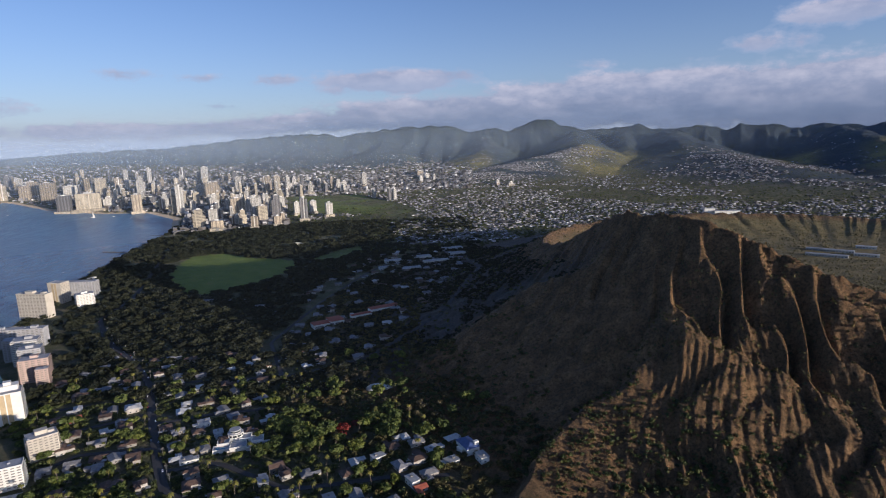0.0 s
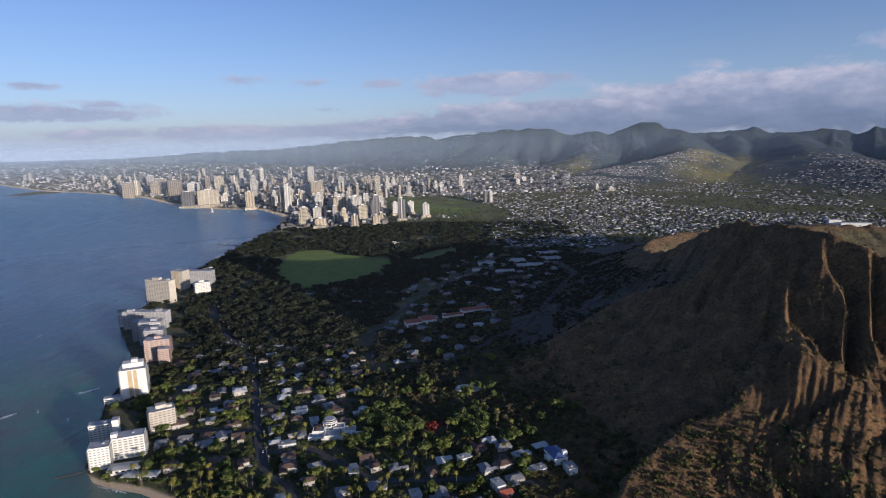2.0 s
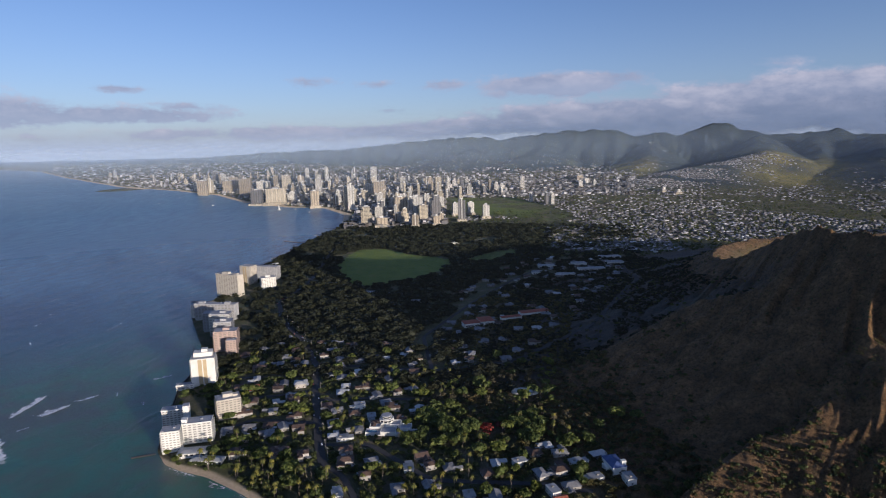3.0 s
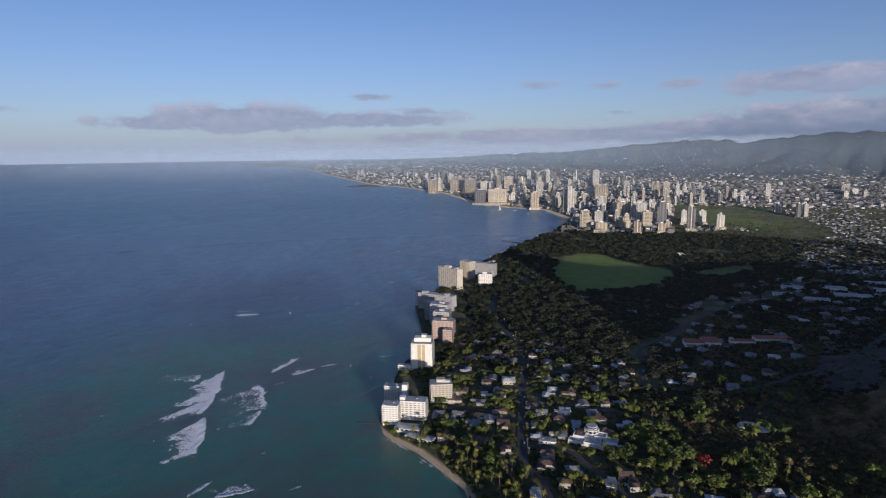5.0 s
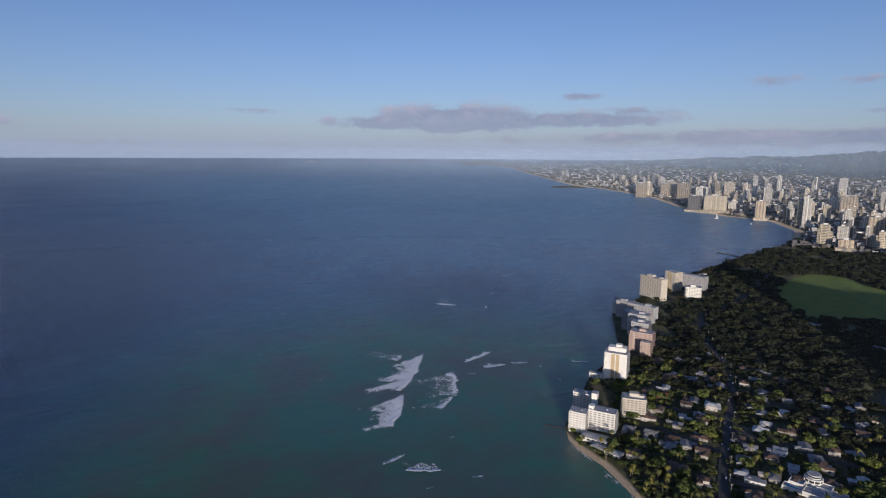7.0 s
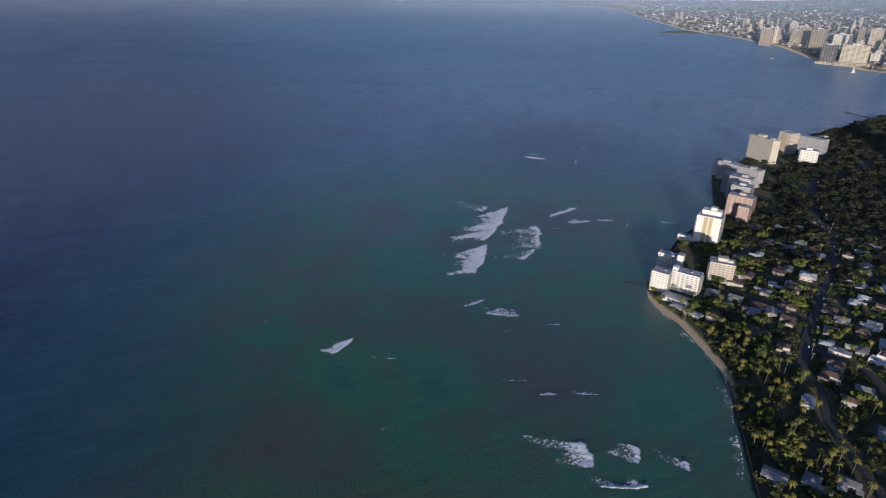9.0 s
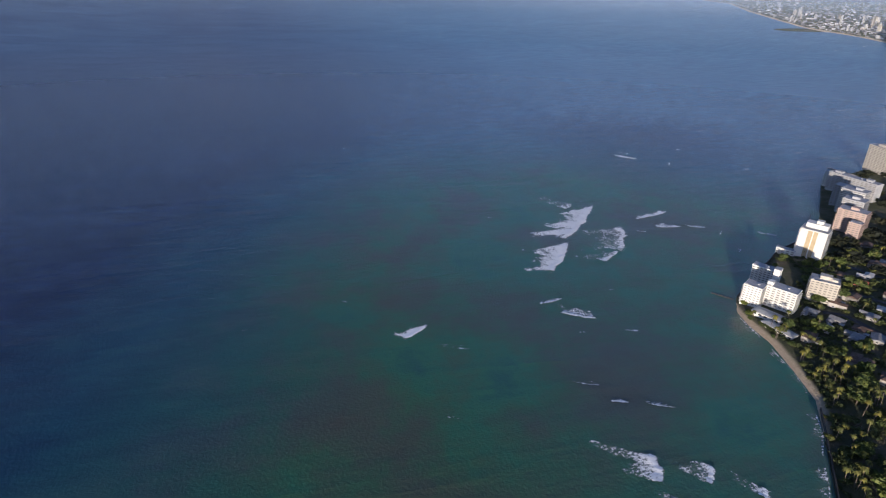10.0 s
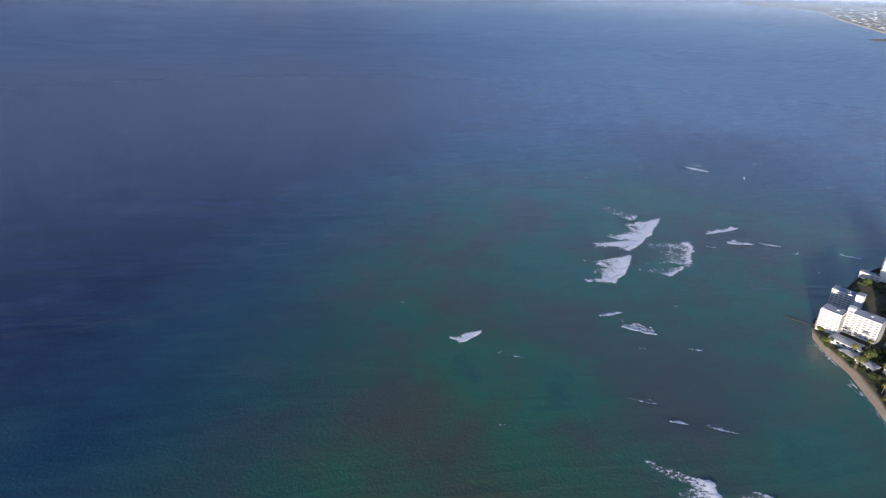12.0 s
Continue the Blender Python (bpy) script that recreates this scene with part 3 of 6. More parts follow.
def hip_roof(bm, x0, x1, y0, y1, z, rise, gable=False, over=0.7, thick=0.25):
    """A hip or gable roof with eaves of some thickness, its ridge along the longer side."""
    x0, x1, y0, y1 = x0 - over, x1 + over, y0 - over, y1 + over
    swap = (y1 - y0) > (x1 - x0)
    if swap:
        x0, x1, y0, y1 = y0, y1, x0, x1
    inset = 0.0 if gable else (y1 - y0) / 2 * 0.9
    ym = (y0 + y1) / 2
    pts = [(x0, y0, z), (x1, y0, z), (x1, y1, z), (x0, y1, z)]
    pts += [(x, y, w + thick) for x, y, w in pts]
    pts += [(x0 + inset, ym, z + thick + rise), (x1 - inset, ym, z + thick + rise)]
    v = [bm.verts.new((p[1], p[0], p[2]) if swap else p) for p in pts]
    for f in ((3, 2, 1, 0), (0, 1, 5, 4), (1, 2, 6, 5), (2, 3, 7, 6), (3, 0, 4, 7), (4, 5, 9, 8), (6, 7, 8, 9), (5, 6, 9), (7, 4, 8)):
        bm.faces.new([v[i] for i in (f[::-1] if swap else f)])


def thing(name, m, label, category, group=""):
    ob = new(name)
    ob.matrix_basis = m
    return tagged(ob, label, category, group)


# ---- building materials ----
white_wall = mottled("white_render", (0.66, 0.65, 0.59), (0.76, 0.75, 0.69), 0.12, 0.8, 0.14, 0.1)
cream_wall = mottled("cream_render", (0.45, 0.41, 0.33), (0.54, 0.5, 0.42), 0.12, 0.8, 0.14)
tan_wall = mottled("tan_panel", (0.42, 0.33, 0.19), (0.5, 0.4, 0.24), 0.2, 0.8, 0.2)
pink_wall = mottled("pink_render", (0.42, 0.31, 0.26), (0.5, 0.38, 0.32), 0.12, 0.8, 0.16)
# for grey blocks, and for white ones dimmed to imitate shade
grey_and_shade_wall = mottled("grey_and_shade_render", (0.3, 0.31, 0.32), (0.42, 0.42, 0.42), 0.12, 0.8, 0.16)
roof_felt = mottled("grey_roof_felt", (0.3, 0.31, 0.33), (0.42, 0.43, 0.44), 0.09, 0.9, 0.25)
dark_glass = material("dark_window_glass", (0.03, 0.035, 0.04), 0.15)
# brown-grey put on the window panels to imitate shade in balcony recesses
painted_recess = mottled("painted_balcony_shade", (0.16, 0.15, 0.14), (0.26, 0.24, 0.22), 0.6, 0.8, 0.2)
ROOF = {
    "w": mottled("white_metal_roof", (0.44, 0.45, 0.45), (0.6, 0.6, 0.58), 0.3, 0.6, 0.2, 0.3),
    "g": mottled("grey_shingle_roof", (0.2, 0.205, 0.215), (0.33, 0.33, 0.34), 0.3, 0.85, 0.3, 0.4),
    "b": mottled("brown_shingle_roof", (0.1, 0.062, 0.045), (0.19, 0.12, 0.085), 0.3, 0.85, 0.3, 0.4),
    "r": mottled("red_tile_roof", (0.34, 0.085, 0.045), (0.46, 0.13, 0.07), 0.3, 0.8, 0.3, 0.2),
    "f": mottled("pale_flat_roof", (0.36, 0.37, 0.37), (0.5, 0.5, 0.48), 0.2, 0.8, 0.25, 0.25),
    "B": mottled("blue_tile_roof", (0.05, 0.08, 0.2), (0.08, 0.12, 0.27), 0.3, 0.5, 0.2),
}
house_wall = mottled("painted_house_wall", (0.36, 0.33, 0.28), (0.52, 0.49, 0.44), 0.3, 0.85, 0.2, 0.6)
asphalt = mottled("asphalt", (0.042, 0.042, 0.044), (0.06, 0.058, 0.056), 0.15, 0.9, 0.3)
concrete = mottled("weathered_concrete", (0.22, 0.21, 0.19), (0.34, 0.32, 0.29), 0.2, 0.9, 0.3)
lava_rock = mottled("black_lava_rock", (0.035, 0.032, 0.03), (0.075, 0.068, 0.06), 0.25, 0.9, 0.4)

# ---- apartment houses on the sea front ----


def apartment(x, y, turn, w, d, floors, wall, label, storey=2.9, windows=6, balcony_front=True, balcony_sides=True,
              strip=False, penthouse=(), base=2.0, parent=None, blind_front=False, rail=None):
    """A block whose front faces -y before the turn: body, roof, a slab and rail for each balcony row, each window on its own."""
    m = pose(x, y, on_ground(x, y) - 0.5, 0, 0, turn)
    root = thing("apartment_building", m, label, "building", "sea front apartment buildings") if parent is None else parent
    off = (0, 0, 0)
    h = base + floors * storey
    part("body", boxes((-w / 2, w / 2, -d / 2, d / 2, -2, h)), wall, root)
    part("roof", boxes((-w / 2 - 0.4, w / 2 + 0.4, -d / 2 - 0.4, d / 2 + 0.4, h, h + 0.5),
                       (-w / 2 + 1, -w / 2 + 3, -d / 2 + 2, -d / 2 + 4, h + 0.5, h + 1.5),
                       (w * 0.1, w * 0.1 + 2.5, 0, 2, h + 0.5, h + 1.8)), roof_felt, root, "grey felt roof")
    part("parapet", boxes((-w / 2 - 0.41, w / 2 + 0.41, -d / 2 - 0.42, -d / 2 - 0.1, h - 0.4, h + 1.0),
                          (-w / 2 - 0.42, -w / 2 - 0.1, -d / 2 - 0.1, d / 2 + 0.1, h - 0.4, h + 1.0),
                          (w / 2 + 0.1, w / 2 + 0.42, -d / 2 - 0.1, d / 2 + 0.1, h - 0.4, h + 1.0)), wall, root)
    for px, py, pw, pd, ph in penthouse:
        part("penthouse", boxes((px - pw / 2, px + pw / 2, py - pd / 2, py + pd / 2, h + 0.5, h + ph),
                                (px - pw / 2 - 0.3, px + pw / 2 + 0.3, py - pd / 2 - 0.3, py + pd / 2 + 0.3, h + ph, h + ph + 0.3)), wall, root)
    if strip:
        part("tan_strip", boxes((-w * 0.2, w * 0.16, -d / 2 - 0.3, -d / 2 + 0.1, base, h - 0.3)), tan_wall, root, "tan panelled strip")
        part("fin", boxes((-w * 0.03, w * 0.01, -d / 2 - 0.7, -d / 2 - 0.1, base, h - 0.2)), wall, root)
    # windows: one mesh per size, each its own object, painted as shaded recesses
    cell = w / windows
    bm = boxes((-cell * 0.3, cell * 0.3, -0.06, 0.06, 0, storey * 0.36))
    wm = bpy.data.meshes.new("window")
    bm.to_mesh(wm)
    bm.free()
    wm.materials.append(painted_recess)
    side_cells = max(2, int(d / 5))
    if not blind_front:
        for f in range(floors):
            for i in range(windows):
                shared("window", wm, root, (-w / 2 + (i + 0.5) * cell, -d / 2 - 0.02, base + f * storey + storey * 0.3))
    for f in range(floors):
        if balcony_sides:
            for sx, tn in ((1, 90),):
                for i in range(side_cells):
                    shared("window", wm, root, (sx * (w / 2 + 0.02), -d / 2 + (i + 0.5) * d / side_cells, base + f * storey + storey * 0.3), tn)
    # balcony rows
    rows = []
    if balcony_front:
        rows.append(((-w / 2 + 0.4, w / 2 - 0.4, -d / 2 - 1.5, -d / 2 - 0.1, -0.12, 0.12), (-w / 2 + 0.4, w / 2 - 0.4, -d / 2 - 1.55, -d / 2 - 1.4, 0.12, 1.1)))
    if balcony_sides:
        rows.append(((w / 2 + 0.1, w / 2 + 1.5, -d / 2 + 0.6, d / 2 - 0.6, -0.12, 0.12), (w / 2 + 1.4, w / 2 + 1.55, -d / 2 + 0.6, d / 2 - 0.6, 0.12, 1.1)))
        rows.append(((-w / 2 - 1.5, -w / 2 - 0.1, -d / 2 + 0.6, d / 2 - 0.6, -0.12, 0.12), (-w / 2 - 1.55, -w / 2 - 1.4, -d / 2 + 0.6, d / 2 - 0.6, 0.12, 1.1)))
    for k in rows:
        bm = boxes(k[0]) if k is rows[0] else boxes(*k)
        me = bpy.data.meshes.new("balcony")
        bm.to_mesh(me)
        bm.free()
        me.materials.append(rail or wall)
        bm = boxes(k[1])
        re = bpy.data.meshes.new("railing")
        bm.to_mesh(re)
        bm.free()
        re.materials.append(rail or wall)
        for f in range(floors):
            slab = shared("balcony", me, root, (0, 0, base + f * storey))
            if k is rows[0]:
                shared("railing", re, slab, (0, 0, 0))
    return root


# the white block on the point: two wings joined by a stair tower, and a lower wing behind
apartment(-471, 518, 29, 20, 17, 8, white_wall, "white apartment block at the water's edge with a grey flat roof", windows=5, balcony_front=False)
apartment(-453, 541, 29, 32, 17, 8, white_wall, "white apartment wing with balconies and a grey flat roof", windows=6, penthouse=((-14, -2, 6, 7, 4.5),))
apartment(-512, 571, 29, 27, 13, 7, white_wall, "long white apartment wing behind the point", windows=6, balcony_front=True, balcony_sides=False)
stair = thing("stair_tower", pose(-488, 565, 1, 0, 0, 29), "tall plain white stair tower between apartment wings", "building")
part("shaft", boxes((-3.5, 3.5, -4.5, 4.5, 0, 32)), white_wall, stair)
part("cap", boxes((-3.8, 3.8, -4.8, 4.8, 32, 32.6)), roof_felt, stair)
apartment(-456, 603, 41, 29, 20, 8, cream_wall, "cream apartment block with open balcony rows", windows=6, penthouse=((0, 2, 12, 8, 4.5), (9, 0, 6, 6, 3)), storey=3.1)
apartment(-559, 692, 31, 33, 24, 12, white_wall, "tall white tower with a tan strip down its blind end wall", storey=3.2, strip=True, blind_front=True,
          balcony_front=False, windows=7, penthouse=((0, 6, 26, 14, 6.5), (2, 6, 8, 8, 10.5)))
low = apartment(-576, 670, 31, 24, 10, 2, white_wall, "low white beach house beside the tower", windows=4, balcony_sides=False)
apartment(-616, 826, 25, 38, 22, 11, pink_wall, "pink stepped apartment tower with balconies", windows=5, penthouse=((0, 2, 10, 8, 4),), storey=3.0)
apartment(-592, 806, 25, 16, 14, 8, pink_wall, "lower pink apartment wing", windows=3, storey=3.0)
# white blocks of this group take the grey render to imitate shade
apartment(-642, 856, 25, 30, 24, 13, grey_and_shade_wall, "stepped apartment tower with many balconies, its white greyed to imitate shade", windows=5, penthouse=((0, 0, 10, 8, 4),), storey=3.0)
apartment(-678, 898, 20, 36, 22, 13, grey_and_shade_wall, "grey apartment tower with white balcony rows", windows=6, storey=3.0, rail=white_wall, penthouse=((4, 2, 10, 8, 4),))
apartment(-714, 918, 20, 26, 20, 11, grey_and_shade_wall, "apartment tower behind others, its white greyed to imitate shade", windows=5, storey=3.0)
apartment(-752, 985, 8, 86, 18, 10, grey_and_shade_wall, "long apartment slab with balconies, its white greyed to imitate shade", windows=12, storey=3.0, balcony_sides=False, penthouse=((-30, 0, 12, 8, 4), (25, 0, 10, 8, 4)))
apartment(-806, 996, 8, 22, 16, 8, white_wall, "white apartment wing on the water", windows=5, storey=3.0)
apartment(-846, 1165, -8, 66, 20, 16, cream_wall, "tall cream apartment slab with rows of windows", windows=9, storey=3.05, balcony_front=False, balcony_sides=False,
          penthouse=((-8, 0, 18, 10, 5), (22, 0, 8, 8, 3)))
apartment(-872, 1280, -8, 32, 26, 15, cream_wall, "cream apartment tower with a tan strip", windows=5, storey=3.0, strip=True, blind_front=True, balcony_front=False)
apartment(-852, 1335, 5, 64, 22, 11, grey_and_shade_wall, "grey hotel slab in shade", windows=10, storey=3.0, balcony_front=False, rail=grey_and_shade_wall)
apartment(-790, 1238, 40, 34, 24, 8, white_wall, "white hotel block with a grid of balconies", windows=6, storey=3.4, penthouse=((0, 2, 12, 8, 4),))

# ---- houses ----


def windows_on(root, rows):
    for x0, x1, y0, y1, z0, z1 in rows:
        part("window", boxes((x0, x1, y0, y1, z0, z1)), dark_glass, root)


HOUSE_LABEL = {
    "w": "single-storey house with a pale metal hip roof", "g": "house with a grey shingle hip roof among trees",
    "b": "house with a brown shingle roof among trees", "r": "house with a red tile roof",
    "f": "modern white house with a flat pale roof", "B": "large white villa with a deep blue tile roof"}


def house(kind, variant, m):
    rs = random.Random(hash_of(kind, variant))
    w, d = rs.uniform(11, 17), rs.uniform(8.5, 12)
    root = thing("house", m, HOUSE_LABEL[kind], "house", "houses of the neighbourhood")
    if kind == "f":
        h = rs.choice((3.6, 6.4))
        part("wall", boxes((-w / 2, w / 2, -d / 2, d / 2, -2.5, h)), white_wall, root)
        part("roof", boxes((-w / 2 - 0.5, w / 2 + 0.5, -d / 2 - 0.5, d / 2 + 0.5, h, h + 0.45)), ROOF["f"], root)
        part("wing", boxes((w / 2, w / 2 + 6, -d / 2 + 1, d / 2 - 2, -2.5, 3.0)), white_wall, root)
        part("wing_roof", boxes((w / 2 + 0.55, w / 2 + 6.4, -d / 2 + 0.6, d / 2 - 1.6, 3.0, 3.4)), ROOF["f"], root)
        part("roof_unit", boxes((-w / 4, -w / 4 + 2.4, -1, 1, h + 0.45, h + 1.5)), concrete, root)
    elif kind == "B":
        w, d, h = 24, 15, 7.5
        part("wall", boxes((-w / 2, w / 2, -d / 2, d / 2, -4, h), (-4, 6, -d / 2 - 4, -d / 2, -4, 5)), white_wall, root)
        bm = bmesh.new()
        hip_roof(bm, -w / 2, w / 2, -d / 2, d / 2, h, 3.2)
        part("roof", bm, ROOF["B"], root, "deep blue tile roof")
        part("terrace", boxes((-w / 2 - 14, -w / 2, -9, 6, -4, 1.2)), concrete, root)
        part("turret", boxes((6, 10, 3, 8, 6, 12.5)), white_wall, root)
    else:
        h = rs.uniform(3.0, 3.8) if rs.random() < 0.7 else 5.8
        part("wall", boxes((-w / 2, w / 2, -d / 2, d / 2, -2.5, h)), house_wall, root)
        bm = bmesh.new()
        hip_roof(bm, -w / 2, w / 2, -d / 2, d / 2, h, rs.uniform(1.7, 2.6), rs.random() < 0.35)
        part("roof", bm, ROOF[kind], root)
        lw, ld = rs.uniform(5, 8), rs.uniform(6, 9)
        side = rs.choice((-1, 1))
        x0 = side * w * 0.28 - lw / 2
        part("wing", boxes((x0, x0 + lw, -d / 2 - ld, -d / 2, -2.5, h - 0.5)), house_wall, root)
        bm = bmesh.new()
        hip_roof(bm, x0, x0 + lw, -d / 2 - ld, -d / 2 + 2, h - 0.55, 1.4, rs.random() < 0.5, 0.5)
        part("wing_roof", bm, ROOF[kind], root)
        if rs.random() < 0.5:
            part("carport_roof", boxes((-side * w * 0.5 - 2.5, -side * w * 0.5 + 2.5, -d / 2 - 5, -d / 2 + 0.5, 2.3, 2.5)), ROOF["f"], root)
            for px in (-2.2, 2.2):
                part("carport_post", boxes((-side * w * 0.5 + px - 0.1, -side * w * 0.5 + px + 0.1, -d / 2 - 4.7, -d / 2 - 4.5, -1, 2.3)), concrete, root)
    windows_on(root, [(x - 0.9, x + 0.9, s * d / 2 - 0.06, s * d / 2 + 0.06, 1.0, 2.3) for x in (-w * 0.3, w * 0.12) for s in (-1, 1)]
               + [(w / 2 - 0.06, w / 2 + 0.06, -1, 1, 1.0, 2.3), (-w / 2 - 0.06, -w / 2 + 0.06, -1, 1, 1.0, 2.3)])
    return root


def hash_of(kind, variant):
    return sum(ord(ch) for ch in kind) * 131 + variant * 17


HOUSE_MADE = {}


def put_house(kind, x, y, turn, size=1.0):
    variant = int(abs(x * 7 + y * 3)) % 4
    m = Matrix.LocRotScale((x, y, on_ground(x, y) + 0.1), Euler((0, 0, radians(turn))), None)
    if (kind, variant) in HOUSE_MADE:
        return copy_thing(HOUSE_MADE[kind, variant], m)
    HOUSE_MADE[kind, variant] = house(kind, variant, m)


HOUSES_A = [(-189, 534, "f"), (-116, 501, "f"), (-76, 566, "f"), (-50, 604, "w"), (-62, 587, "b"), (-21, 533, "g"), (-29, 509, "r"),
            (-37, 519, "f"), (20, 575, "B"), (2, 553, "f"), (-18, 577, "f"), (-92, 480, "f"), (-78, 488, "b"), (-496, 683, "b"), (-474, 687, "r"),
            (-434, 686, "b"), (-415, 649, "w"), (-437, 708, "g"), (-413, 718, "w"), (-345, 719, "w"), (-343, 695, "w"), (-324, 645, "g"),
            (-299, 661, "f"), (-286, 579, "f"), (-275, 601, "g"), (-348, 588, "b"), (-376, 568, "g")]
HOUSES_B = [(-335, 531, "b"), (-345, 764, "w"), (-385, 790, "g"), (-393, 657, "b"), (-369, 588, "g"),
            (-315, 719, "b"), (-273, 638, "f"), (-509, 749, "b"), (-486, 714, "w"), (-314, 612, "g"), (-266, 552, "b"), 
             (-327, 833, "w"), (-299, 851, "w"), (-292, 753, "g"), (-245, 725, "g"), (-264, 784, "b"), (-264, 710, "b"),
            (-289, 698, "g"), (-214, 832, "w"), (-219, 670, "w"), (-270, 680, "g"), (-197, 372, "g"), (-181, 391, "g"), (-168, 415, "g"), (-243, 474, "f"), (-389, 518, "b"), (-346, 532, "b"), (-298, 580, "w"), (-411, 706, "w"),
            (4, 596, "w"), (-36, 592, "g"), (-33, 556, "b"), (34, 552, "f"), (-52, 548, "g"), (-100, 560, "w")]
ROAD_MAIN = [(-285, 526), (-307, 560), (-366, 668), (-430, 791), (-498, 883), (-560, 945), (-615, 1005),
             (-690, 1120), (-715, 1300), (-800, 1560), (-880, 1800), (-960, 2100), (-1010, 2350)]
SIDE_ROADS = [[(-285, 526), (-251, 506), (-218, 466), (-188, 448), (-140, 420), (-80, 395)], [(-366, 668), (-300, 690), (-230, 700), (-180, 690)], [(-430, 791), (-330, 800), (-240, 800), (-120, 850), (0, 980), (80, 1250), (60, 1600)],
              [(-307, 560), (-250, 575), (-160, 520), (-60, 535), (0, 530)], [(-410, 745), (-480, 730), (-520, 715)], [(-330, 610), (-420, 600), (-430, 580)],
              [(-240, 800), (-300, 950), (-260, 1200), (-200, 1450), (-100, 1700)], [(-380, 700), (-450, 660), (-480, 640)]]


def near_line(x, y, pts):
    best = 1e9
    for (ax, ay), (bx, by) in zip(pts, pts[1:]):
        t = max(0, min(1, ((x - ax) * (bx - ax) + (y - ay) * (by - ay)) / ((bx - ax) ** 2 + (by - ay) ** 2)))
        best = min(best, math.hypot(x - ax - t * (bx - ax), y - ay - t * (by - ay)))
    return best


def road_gap(x, y):
    return min(near_line(x, y, r) for r in [ROAD_MAIN] + SIDE_ROADS)


GROVE = [(-245, 662), (-180, 740), (-125, 815), (-61, 855), (15, 735), (55, 666), (-36, 640), (-91, 594), (-148, 590), (-199, 585)]
taken = []
for x, y, kind in HOUSES_A + HOUSES_B:
    put_house(kind, x, y, 29 + RNG.uniform(-8, 8) + 90 * RNG.randint(0, 4))
    taken.append((x, y))
tries = 0
while len(taken) < 118 and tries < 4000:
    tries += 1
    x, y = RNG.uniform(-560, 60), RNG.uniform(330, 900)
    if in_polygon(x, y, GROVE) or (x > -235 and y > 560) or x > -40 + (y - 330) * 0.1 or road_gap(x, y) < 12 or (y < 490 and x > -330):
        continue
    sd = float(shore_distance(np.array([x]), np.array([y]))[0])
    gap = math.hypot(x - CRATER[0], y - CRATER[1]) - RIM
    if sd < 22 or gap < 330 or (y > 480 and x < -420 and sd < 75) or min(math.hypot(x - a, y - b) for a, b in taken) < 19:
        continue
    kind = "gggbbbbg"[RNG.randint(0, 8)]
    put_house(kind, x, y, 29 + RNG.uniform(-8, 8) + 90 * RNG.randint(0, 4))
    taken.append((x, y))
while len(taken) < 215 and tries < 16000:
    tries += 1
    y = RNG.uniform(840, 1760)
    x = RNG.uniform(np.interp(y, [840, 1100, 1300, 1760], [-300, -270, -330, -200]), np.interp(y, [840, 950, 1500, 1760], [-120, -60, 60, 60]))
    if road_gap(x, y) < 11 or min(math.hypot(x - a, y - b) for a, b in taken) < 24:
        continue
    put_house("wgggbbbgg"[RNG.randint(0, 9)], x, y, 15 + RNG.uniform(-8, 8) + 90 * RNG.randint(0, 4))
    taken.append((x, y))

# the terraced white villa with a round tower
villa = thing("terraced_villa", pose(-246, 621, on_ground(-246, 621) + 3, 0, 0, 12) @ Matrix.Scale(1.12, 4), "large white terraced villa with a round tower and flat decks", "house")
for name, mat, rings in (("round_tower", white_wall, ((7.6, -4, 4.2), (7.9, 6.6, 7.4), (5.6, 7.4, 8.2), (5.9, 10.0, 10.6))), ("window_band", dark_glass, ((7.2, 4.2, 6.6), (5.2, 8.2, 10.0))),
                         ("roof_deck", roof_felt, ((7.3, 7.4, 7.5), (5.3, 10.6, 10.7)))):
    bm = bmesh.new()
    for r, z0, z1 in rings:
        bmesh.ops.create_cone(bm, cap_ends=True, segments=10, radius1=r, radius2=r, depth=z1 - z0, matrix=Matrix.Translation((0, 0, (z0 + z1) / 2)))
    part(name, bm, mat, villa)
for k in range(10):
    a = radians(36 * k)
    part("mullion", boxes((7.62 * math.cos(a) - 0.35, 7.62 * math.cos(a) + 0.35, 7.62 * math.sin(a) - 0.35, 7.62 * math.sin(a) + 0.35, 4.2, 6.6)), white_wall, villa)
